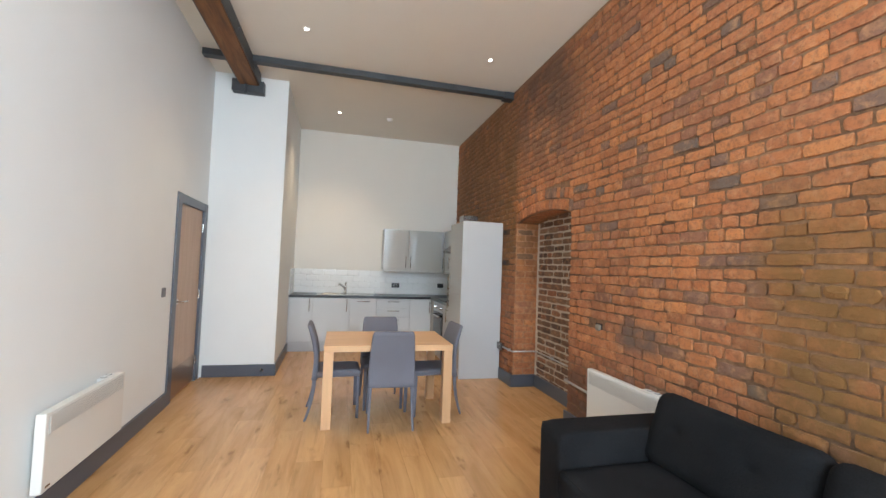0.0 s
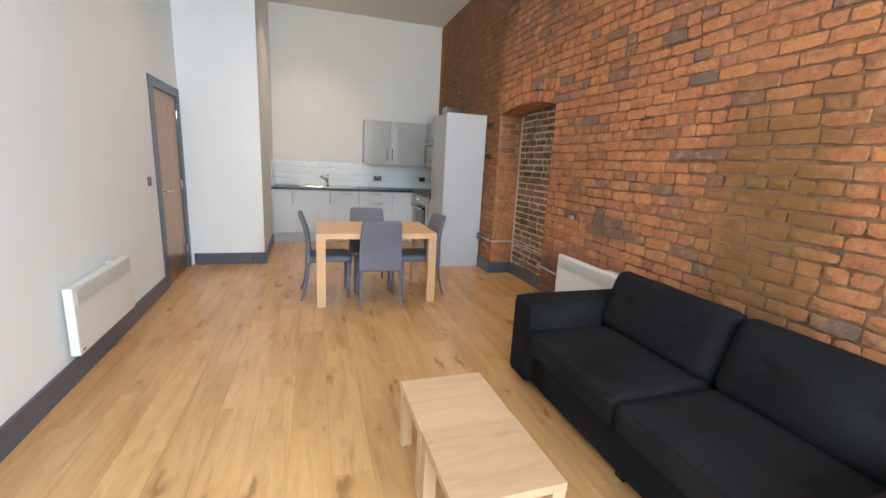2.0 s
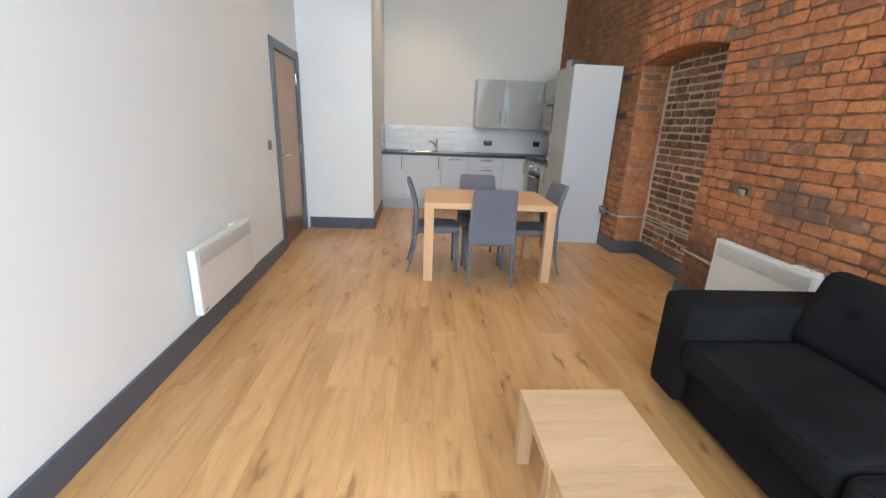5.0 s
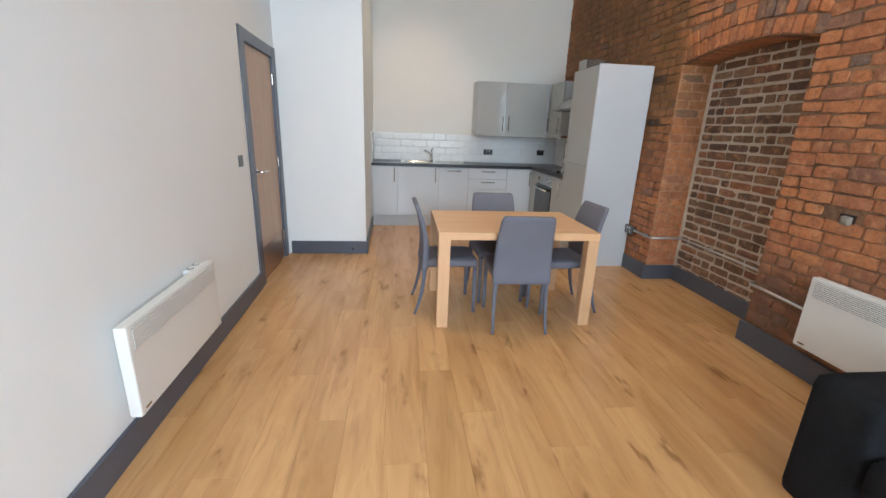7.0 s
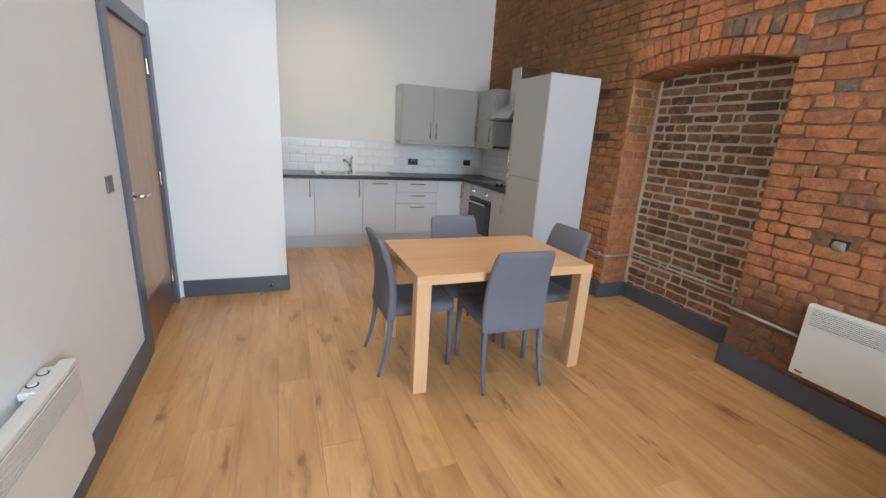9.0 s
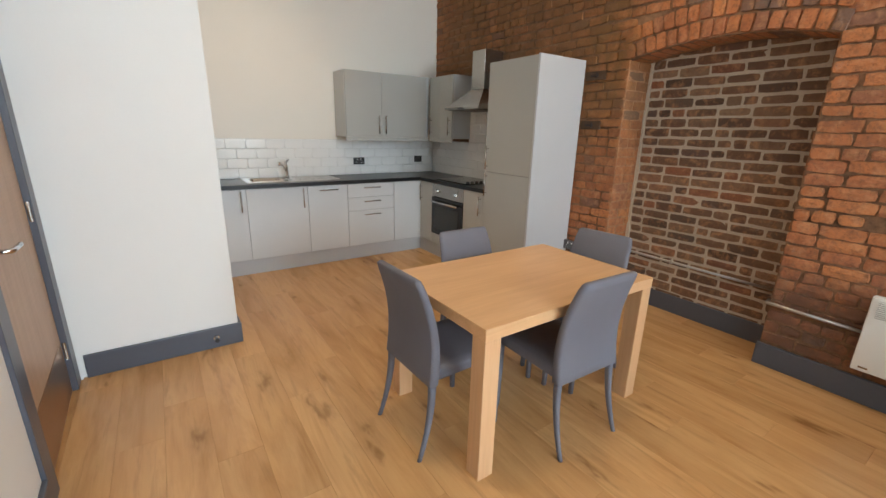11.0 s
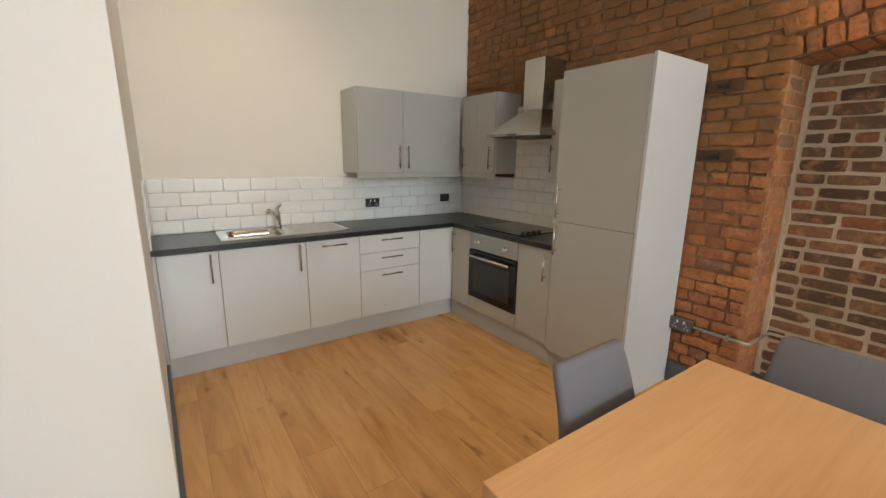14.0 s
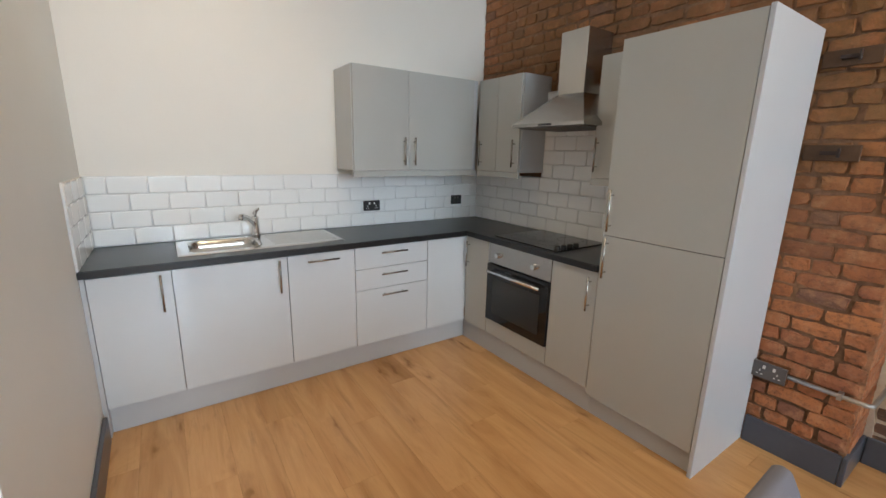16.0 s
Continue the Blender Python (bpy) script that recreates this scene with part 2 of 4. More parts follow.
M_PIPE = simple("galvanised_conduit", (0.5, 0.5, 0.49), 0.35, 0.9, vary=0.15, grain=60, relief=0.1)
M_WORKTOP = simple("dark_speckled_laminate", (0.013, 0.013, 0.014), 0.3, vary=0.35, grain=260, relief=0.05)
M_TILE = simple("white_glazed_tile", (0.86, 0.86, 0.84), 0.1, vary=0.02, grain=14, relief=0.03)
M_GROUT = simple("grey_grout", (0.72, 0.71, 0.68), 0.9, vary=0.06)
M_BLACKGLASS = simple("black_glass", (0.008, 0.008, 0.009), 0.06, vary=0.05, relief=0.0)
M_OVENGLASS = simple("smoked_oven_window", (0.03, 0.034, 0.036), 0.05, vary=0.05, relief=0.0)
M_BLACK = simple("black_plastic", (0.018, 0.018, 0.018), 0.4, vary=0.1)
M_WHITE = simple("white_plastic", (0.75, 0.75, 0.73), 0.4, vary=0.03)
M_HEATER = simple("cream_white_enamel", (0.74, 0.72, 0.67), 0.4, vary=0.015, relief=0.02)
M_GRILLE = simple("shadowed_heater_inside", (0.13, 0.125, 0.115), 0.6, vary=0.05)
M_STONE = simple("pale_stone_plug", (0.25, 0.22, 0.175), 0.9, vary=0.2, grain=30, relief=0.5)
M_GREYPLATE = simple("grey_metal_plate", (0.16, 0.155, 0.155), 0.4, 0.6, vary=0.08, grain=90)
M_PAD = simple("dark_timber_pad", (0.085, 0.045, 0.022), 0.85, vary=0.3, grain=50, relief=0.5, depth=0.003)
M_IRON = simple("rusty_iron", (0.05, 0.035, 0.03), 0.8, 0.3, vary=0.3, grain=40, relief=0.4)
M_GLOW, gt, gs = nodes_of("lit_downlight")
gs.inputs["Emission Color"].default_value, gs.inputs["Emission Strength"].default_value = (1.0, 0.9, 0.74, 1), 14.0
M_GLASS, gt, gs = nodes_of("window_glass")
gs.inputs["Transmission Weight"].default_value, gs.inputs["Roughness"].default_value, gs.inputs["IOR"].default_value = 1.0, 0.0, 1.45

# ---- mesh helpers ----


def finish(bm, name, material, smooth=False):
    bmesh.ops.recalc_face_normals(bm, faces=bm.faces)
    me = bpy.data.meshes.new(name)
    bm.to_mesh(me)
    bm.free()
    me.materials.append(material)
    if smooth:
        me.polygons.foreach_set("use_smooth", [True] * len(me.polygons))
    return me


def part(name, bm, material, parent=None, label="", smooth=False):
    ob = new(name, finish(bm, name, material, smooth))
    ob.parent = parent
    return tagged(ob, label)


def structure(name, bm, material, label, category, smooth=False):
    return tagged(new(name, finish(bm, name, material, smooth)), label, category, kind="structure")


def thing(name, at, label, category, group=""):
    ob = new(name)
    ob.empty_display_size = 0.1
    ob.matrix_world = at if isinstance(at, Matrix) else Matrix.Translation(at)
    return tagged(ob, label, category, group)


def box(bm, x0, x1, y0, y1, z0, z1, bevel=0.0, seg=2):
    made = bmesh.ops.create_cube(bm, size=1)["verts"]
    for v in made:
        v.co = Vector(((x0 + x1) / 2 + v.co.x * (x1 - x0), (y0 + y1) / 2 + v.co.y * (y1 - y0), (z0 + z1) / 2 + v.co.z * (z1 - z0)))
    if bevel:
        edges = list({e for v in made for e in v.link_edges})
        bmesh.ops.bevel(bm, geom=edges, offset=bevel, segments=seg, affect="EDGES", profile=0.5)
    return bm


def boxed(*args, bevel=0.0, seg=2):
    return box(bmesh.new(), *args, bevel=bevel, seg=seg)


def tube(bm, points, radius, seg=12, taper=None):
    """A round bar along points, with closed ends."""
    pts = [Vector(p) for p in points]
    rings = []
    for i, p in enumerate(pts):
        d = (pts[min(i + 1, len(pts) - 1)] - pts[max(i - 1, 0)]).normalized()
        q = d.to_track_quat("Z", "Y")
        r = radius if taper is None else radius + (taper - radius) * i / (len(pts) - 1)
        rings.append([bm.verts.new(p + q @ Vector((r * math.cos(2 * math.pi * k / seg), r * math.sin(2 * math.pi * k / seg), 0))) for k in range(seg)])
    for a, b in zip(rings, rings[1:]):
        for k in range(seg):
            bm.faces.new((a[k], a[(k + 1) % seg], b[(k + 1) % seg], b[k]))
    bm.faces.new(rings[0][::-1]), bm.faces.new(rings[-1])
    return bm


def tubed(points, radius, seg=12, taper=None):
    return tube(bmesh.new(), points, radius, seg, taper)


def rounded(centre, half, r, cuts=10, shape=None):
    """A soft rounded block; shape(p, unit) may push its points."""
    bm = bmesh.new()
    bmesh.ops.create_cube(bm, size=2)
    bmesh.ops.subdivide_edges(bm, edges=bm.edges[:], cuts=cuts, use_grid_fill=True)
    half, centre = Vector(half), Vector(centre)
    for v in bm.verts:
        u = v.co.copy()
        p = Vector([u[i] * half[i] for i in range(3)])
        q = Vector([max(-(half[i] - r), min(half[i] - r, p[i])) for i in range(3)])
        d = p - q
        p = q + d.normalized() * r if d.length > 1e-6 else p
        if shape:
            p = shape(p, u)
        v.co = centre + p
    return bm


def outline(bm, points, axis, a, b):
    """A flat outline pulled through from a to b along an axis; points are the two other coordinates in order."""
    def at(p, w):
        p = list(p)
        p.insert(axis, w)
        return bm.verts.new(p)
    lo, hi = [at(p, a) for p in points], [at(p, b) for p in points]
    n = len(points)
    bm.faces.new(lo[::-1]), bm.faces.new(hi)
    for k in range(n):
        bm.faces.new((lo[k], lo[(k + 1) % n], hi[(k + 1) % n], hi[k]))
    return bm


# ---- room shell ----
structure("floor", boxed(LEFT - 0.3, NICHE_X + 0.3, REAR - 0.3, KIT + 0.3, -0.15, -0.012), M_OAK, "light oak laminate floor laid in long boards", "floor")
structure("ceiling", boxed(LEFT - 0.3, BRICK + 0.45, REAR - 0.3, KIT + 0.3, CEIL, CEIL + 0.2), M_CEIL, "plain white painted plaster ceiling", "ceiling")
DOOR0, DOOR1, DOOR_TOP = 4.99, 5.86, 2.03
bm = boxed(LEFT - 0.2, LEFT, REAR - 0.2, DOOR0, -0.1, CEIL)
box(bm, LEFT - 0.2, LEFT, DOOR0, DOOR1, DOOR_TOP, CEIL)
box(bm, LEFT - 0.2, LEFT, DOOR1, BOX_Y + 0.1, -0.1, CEIL)
structure("wall_west", bm, M_WALL, "smooth white painted plaster wall beside the door", "wall").matrix_world = SKEW
structure("wall_hall", boxed(LEFT - 0.6, LEFT - 0.5, DOOR0 - 0.5, DOOR1 + 0.5, -0.1, 2.4), M_WALL, "white wall behind the closed door", "wall")
bm = outline(bmesh.new(), [(LEFT - 0.2, BOX_Y), (BOX_X + BOX_OUT - 0.004, BOX_Y), (BOX_X + BOX_OUT - 0.001, BOX_Y + 0.001), (BOX_X + BOX_OUT, BOX_Y + 0.004), (BOX_X, 7.31), (BOX_X, KIT + 0.2), (LEFT - 0.2, KIT + 0.2)], 2, -0.1, CEIL)
structure("wall_projection", bm, M_WALL, "white boxed-out corner wall between door and kitchen", "wall")
structure("wall_north", boxed(BOX_X, BRICK + 0.4, KIT, KIT + 0.2, -0.1, CEIL), M_WALL_WARM, "white painted kitchen end wall above the tiles, warm light in its tint", "wall")
bm = bmesh.new()
xs = [LEFT - 0.2, WINDOWS[0][0], WINDOWS[0][1], WINDOWS[1][0], WINDOWS[1][1], BRICK + 0.4]
for i in (0, 2, 4):
    box(bm, xs[i], xs[i + 1], REAR - 0.3, REAR, -0.1, CEIL)
for wx0, wx1 in WINDOWS:
    box(bm, wx0, wx1, REAR - 0.3, REAR, -0.1, SILL), box(bm, wx0, wx1, REAR - 0.3, REAR, HEAD, CEIL)
structure("wall_south", bm, M_WALL, "white wall with two tall windows", "wall")
for i, (wx0, wx1) in enumerate(WINDOWS):
    win = tagged(new("window_%d" % (i + 1)), "tall white-framed window with daylight behind", "window", kind="structure")
    bm = bmesh.new()
    yy = REAR - 0.22
    for a, b in ((wx0, wx0 + 0.06), (wx1 - 0.06, wx1), ((wx0 + wx1) / 2 - 0.03, (wx0 + wx1) / 2 + 0.03)):
        box(bm, a, b, yy - 0.03, yy + 0.03, SILL, HEAD)
    for z in (SILL, 2.5, HEAD - 0.06):
        box(bm, wx0 + 0.06, (wx0 + wx1) / 2 - 0.03, yy - 0.028, yy + 0.028, z, z + 0.06), box(bm, (wx0 + wx1) / 2 + 0.03, wx1 - 0.06, yy - 0.028, yy + 0.028, z, z + 0.06)
    part("window_frame", bm, M_WHITE, win)
    pane = part("pane", boxed(wx0 + 0.02, wx1 - 0.02, yy - 0.004, yy + 0.004, SILL + 0.02, HEAD - 0.02), M_GLASS, win)
    pane.visible_shadow = False

# brick wall backing, with the arched recess left open
SPRING, RISE, RING = 2.02, 0.075, 0.235


def arch_z(y, extra=0.0):
    """Height of the recess's flat segmental arch at y."""
    half = (NICHE1 - NICHE0) / 2
    rad = (half * half + RISE * RISE) / (2 * RISE)
    d = y - (NICHE0 + NICHE1) / 2
    return SPRING + RISE - rad + math.sqrt(max(rad * rad - d * d, 0)) + extra


FACE = BRICK + 0.014
WY0, WY1, WZ0, WZ1 = SIDE_WIN
bm = boxed(FACE, BRICK + 0.45, REAR - 0.2, WY0, -0.1, CEIL)
box(bm, FACE, BRICK + 0.45, WY0, WY1, -0.1, WZ0)
box(bm, FACE, BRICK + 0.45, WY0, WY1, WZ1, CEIL)
box(bm, FACE, BRICK + 0.45, WY1, NICHE0, -0.1, CEIL)
box(bm, FACE, BRICK + 0.45, NICHE1, KIT + 0.2, -0.1, CEIL)
curve = [(NICHE0 + (NICHE1 - NICHE0) * k / 16, arch_z(NICHE0 + (NICHE1 - NICHE0) * k / 16)) for k in range(17)]
outline(bm, curve + [(NICHE1, CEIL), (NICHE0, CEIL)], 0, FACE, BRICK + 0.45)
wall_east = structure("wall_east", bm, M_MORTAR, "exposed old red brick wall with worn joints and damp stains", "wall")
niche_wall = structure("wall_recess", boxed(NICHE_X + 0.005, BRICK + 0.46, NICHE0 - 0.05, NICHE1 + 0.05, -0.1, 2.4), M_LIME, "dark brick infill with pale mortar in the arched recess", "wall")
structure("wall_recess_jamb", boxed(BRICK + 0.009, NICHE_X, NICHE1 - 0.006, NICHE1 + 0.02, 0, SPRING), M_RENDER, "worn plastered brick side of the arched recess", "wall")

win = tagged(new("window_3"), "tall white-framed window deep in the brick wall", "window", kind="structure")
bm = bmesh.new()
xx = BRICK + 0.3
for a, b in ((WY0, WY0 + 0.06), (WY1 - 0.06, WY1), ((WY0 + WY1) / 2 - 0.03, (WY0 + WY1) / 2 + 0.03)):
    box(bm, xx - 0.03, xx + 0.03, a, b, WZ0, WZ1)
for z in (WZ0, 2.3, WZ1 - 0.06):
    for a, b in ((WY0 + 0.06, (WY0 + WY1) / 2 - 0.03), ((WY0 + WY1) / 2 + 0.03, WY1 - 0.06)):
        box(bm, xx - 0.028, xx + 0.028, a, b, z, z + 0.06)
part("window_frame", bm, M_WHITE, win)
pane = part("pane", boxed(xx - 0.004, xx + 0.004, WY0 + 0.02, WY1 - 0.02, WZ0 + 0.02, WZ1 - 0.02), M_GLASS, win)
pane.visible_shadow = False

# skirting boards, each run a bevelled board
SK = 0.145


def skirting(x0, x1, y0, y1, h=SK):
    return structure("baseboard", boxed(x0, x1, y0, y1, 0, h, bevel=0.005), M_SLATE, "slate-grey painted skirting board along the wall", "skirting board")


skirting(LEFT, LEFT + 0.02, REAR, DOOR0 - 0.085).matrix_world = SKEW
skirting(LEFT + 0.02, BOX_X + 0.02 + BOX_OUT, BOX_Y - 0.02, BOX_Y)
skirting(BOX_X, BOX_X + 0.02, BOX_Y, 7.31).matrix_world = pose(BOX_X, 7.31, 0, 0, 0, math.degrees(BOX_OUT / (7.31 - BOX_Y))) @ pose(-BOX_X, -7.31, 0)
skirting(BRICK - 0.025, BRICK - 0.003, REAR, NICHE0 + 0.01, 0.15)
skirting(NICHE_X - 0.022, NICHE_X - 0.003, NICHE0, NICHE1 - 0.024, 0.15)
skirting(BRICK - 0.025, NICHE_X - 0.003, NICHE1 - 0.022, NICHE1 - 0.002, 0.15)
skirting(BRICK - 0.025, BRICK - 0.003, NICHE1, 5.52, 0.15)

# door in a slate-grey frame
door = tagged(new("door_1"), "closed oak veneer door in a slate-grey frame", "door", kind="structure")
door.matrix_world = SKEW
bm = bmesh.new()
box(bm, LEFT - 0.06, LEFT + 0.016, DOOR0 - 0.085, DOOR0 + 0.03, 0, DOOR_TOP + 0.065, bevel=0.004)
box(bm, LEFT - 0.06, LEFT + 0.016, DOOR1 - 0.03, BOX_Y - 0.022, 0, DOOR_TOP + 0.065, bevel=0.004)
box(bm, LEFT - 0.06, LEFT + 0.014, DOOR0 + 0.03, DOOR1 - 0.03, DOOR_TOP - 0.03, DOOR_TOP + 0.063, bevel=0.004)
part("door_frame", bm, M_SLATE, door, "slate-grey painted door frame")
part("door_leaf", boxed(LEFT - 0.055, LEFT - 0.012, DOOR0 + 0.032, DOOR1 - 0.032, 0.006, DOOR_TOP - 0.032, bevel=0.002), M_DOOR, door, "oak veneer door leaf")
part("kick_plate", boxed(LEFT - 0.0115, LEFT - 0.0095, DOOR0 + 0.05, DOOR1 - 0.05, 0.02, 0.31), M_KICK_TINT, door, "steel kick plate with the floor's brown reflection in its colour")
handle = part("door_handle", tubed([(LEFT - 0.012, 5.11, 0.99), (LEFT + 0.045, 5.11, 0.99), (LEFT + 0.052, 5.118, 0.99), (LEFT + 0.052, 5.23, 0.988)], 0.0095), M_CHROME, door, "chrome lever handle", True)
part("rose", tubed([(LEFT - 0.012, 5.11, 0.99), (LEFT - 0.004, 5.11, 0.99)], 0.026, 20), M_CHROME, handle)
for z in (0.25, 1.02, 1.8):
    part("hinge", tubed([(LEFT + 0.0, DOOR1 - 0.03, z - 0.05), (LEFT + 0.0, DOOR1 - 0.03, z + 0.05)], 0.009), M_STEEL, door)

# roof beams
beam = thing("timber_beam", (-0.862, 2, CEIL), "old timber beam with dark painted sides under the ceiling", "beam")
part("timber", boxed(-0.11, 0.11, REAR - 2, 3.9, -0.165, -0.002, bevel=0.012), M_BEAM, beam, "bare brown timber underside")
part("side_plate", boxed(0.113, 0.125, REAR - 2, 3.88, -0.15, -0.003, bevel=0.003), M_STEELWORK, beam, "dark grey side")
part("side_plate", boxed(-0.125, -0.113, REAR - 2, 3.88, -0.15, -0.003, bevel=0.003), M_STEELWORK, beam, "dark grey side")
bm = boxed(-0.2, 0.17, 3.84, BOX_Y - 2.003, -0.25, -0.1, bevel=0.008)
box(bm, -0.05, -0.02, 3.82, 3.85, -0.275, -0.16, bevel=0.004)
part("shoe", bm, M_STEELWORK, beam, "dark cast-iron beam shoe")
for yy in (1.5, 2.7, 3.5):
    part("bolt", tubed([(0.12, yy, -0.08), (0.145, yy, -0.08)], 0.018, 6), M_STEELWORK, beam)
steel = thing("steel_tie", (0.6, 5.4, CEIL), "thin dark steel beam across the ceiling into the brick", "beam")
part("flange", boxed(LEFT - 0.6 + 0.002, BRICK - 0.6 + 0.03, -0.05, 0.05, -0.075, -0.06, bevel=0.002), M_STEELWORK, steel)
part("web", boxed(LEFT - 0.6 + 0.002, BRICK - 0.6 + 0.03, -0.042, 0.042, -0.062, -0.001), M_STEELWORK, steel)
part("end_plate", boxed(BRICK - 0.6 - 0.12, BRICK - 0.6 + 0.02, -0.07, 0.07, -0.095, -0.005, bevel=0.006), M_STEELWORK, steel)

# downlights and smoke alarm
for lx, ly in ((-0.1, 4.63), (1.86, 4.64), (0.22, 6.87)):
    dl = thing("downlight", (lx, ly, CEIL), "small recessed ceiling downlight switched on", "ceiling light", "ceiling downlights")
    part("bezel", tubed([(0, 0, -0.001), (0, 0, -0.007)], 0.036, 28), M_WHITE, dl)
    part("bulb", tubed([(0, 0, -0.0072), (0, 0, -0.0102)], 0.019, 24), M_GLOW, dl, "glowing warm bulb")
    spot = new("downlight_beam", bpy.data.lights.new("downlight_beam", "SPOT"))
    spot.data.energy, spot.data.spot_size, spot.data.spot_blend, spot.data.color, spot.data.shadow_soft_size = SPOT_W, radians(108), 1.0, (1.0, 0.75, 0.46), 0.03
    spot.matrix_world = look((lx, ly, CEIL - 0.03), (lx, ly + 0.001, 0))
sm = thing("smoke_alarm", (1.0, 6.9, CEIL), "small round white smoke alarm on the ceiling", "smoke alarm")
part("base", tubed([(0, 0, -0.001), (0, 0, -0.02)], 0.05, 24), M_WHITE, sm)
part("sensor", tubed([(0, 0, -0.02), (0, 0, -0.04)], 0.035, 24), M_WHITE, sm)

# ---- living area ----


def side_table(at, w, d, h):
    t = thing("side_table", at, "low square pale oak side table beside its twin, before the sofa", "side table", "side tables before the sofa")
    part("tabletop", boxed(-w / 2, w / 2, -d / 2, d / 2, h - 0.035, h, bevel=0.002), M_PALE, t)
    for sx in (-1, 1):
        for sy in (-1, 1):
            x, y = sx * (w / 2 - 0.029), sy * (d / 2 - 0.029)
            part("leg", boxed(x - 0.027, x + 0.027, y - 0.027, y + 0.027, 0, h - 0.035, bevel=0.002), M_PALE_LEG, t)
    return t


st = side_table(pose(0.8425, 1.878, 0, 0, 0, 0.5), 0.43, 0.402, 0.333)
copy_thing(st, pose(0.852, 1.478, 0, 0, 0, 0.8))


def tufted(points, depth, width=0.06, puff=0.03, axis=2):
    """Bulges a cushion's broad face and pulls it in at the buttons."""
    o = [i for i in range(3) if i != axis]

    def shape(p, u):
        if u[axis] > 0.3:
            p[axis] += puff * (1 - u[o[0]] ** 2) * (1 - u[o[1]] ** 2)
            for a, b in points:
                d2 = (p[o[0]] - a) ** 2 + (p[o[1]] - b) ** 2
                p[axis] -= depth * (math.exp(-d2 / (width * width * 0.15)) + 0.55 * math.exp(-d2 / (width * width * 2.2)))
        p[axis] += 0.006 * noise.noise(p * 5.0)
        p[o[0]] += 0.004 * noise.noise(p * 4.0 + Vector((7, 3, 1)))
        return p
    return shape


SX0, SX1, SY0, SY1 = 1.50, 2.40, 0.56, 2.60
SMID = 1.565
sofa = thing("sofa", (1.95, 1.58, 0), "charcoal fabric two-seat sofa with button-tufted cushions by the brick wall", "sofa")


def sofa_part(name, bm, label="", parent=sofa):
    bmesh.ops.translate(bm, verts=bm.verts, vec=(-1.95, -1.58, 0))
    return part(name, bm, M_SOFA, parent, label, True)


def soft_box(x0, x1, y0, y1, z0, z1, r=0.03, cuts=8, shape=None):
    return rounded(((x0 + x1) / 2, (y0 + y1) / 2, (z0 + z1) / 2), ((x1 - x0) / 2, (y1 - y0) / 2, (z1 - z0) / 2), r, cuts, shape)


sofa_part("base", soft_box(SX0 + 0.045, SX1, SY0 + 0.22, SY1 - 0.22, 0.05, 0.285, 0.02))
sofa_part("arm", soft_box(SX0, SX1 - 0.02, SY1 - 0.245, SY1, 0.05, 0.59, 0.035, 10))
sofa_part("arm", soft_box(SX0, SX1 - 0.02, SY0, SY0 + 0.245, 0.05, 0.59, 0.035, 10))
sofa_part("backrest", soft_box(SX1 - 0.2, SX1, SY0 + 0.1, SY1 - 0.1, 0.06, 0.64, 0.05))
for a, b in ((SMID + 0.004, SY1 - 0.25), (SY0 + 0.25, SMID - 0.004)):
    cushion = sofa_part("seat_cushion", soft_box(SX0 - 0.02, SX1 - 0.2, a, b, 0.275, 0.425, 0.04, 22, tufted(((-0.02, -0.17), (-0.02, 0.17)), 0.007, 0.05, 0.022)))
    edge = [(SX1 - 0.25, b - 0.012), (SX0 + 0.03, b - 0.012), (SX0 + 0.004, b - 0.02), (SX0 - 0.008, b - 0.045), (SX0 - 0.008, a + 0.045), (SX0 + 0.004, a + 0.02), (SX0 + 0.03, a + 0.012), (SX1 - 0.25, a + 0.012)]
    sofa_part("piping", tubed([(px, py, 0.414) for px, py in edge], 0.005, 8), "", cushion)
for a, b in ((SMID + 0.004, SY1 - 0.20), (SY0 + 0.20, SMID - 0.004)):
    bm = rounded((0, 0, 0), (0.2, (b - a) / 2, 0.095), 0.07, 24, tufted(((0.02, -0.19), (0.02, 0.19)), 0.022, 0.055, 0.035))
    m = Matrix.Translation((2.155, (a + b) / 2, 0.585)) @ Matrix.Rotation(radians(-72), 4, "Y")
    bmesh.ops.transform(bm, matrix=m, verts=bm.verts)
    sofa_part("back_cushion", bm)
for fx in (SX0 + 0.11, SX1 - 0.08):
    for fy in (SY0 + 0.05, SMID, SY1 - 0.05):
        part("foot", boxed(fx - 0.03 - 1.95, fx + 0.03 - 1.95, fy - 0.03 - 1.58, fy + 0.03 - 1.58, 0, 0.06, bevel=0.004), M_BLACK, sofa, "black plastic foot")


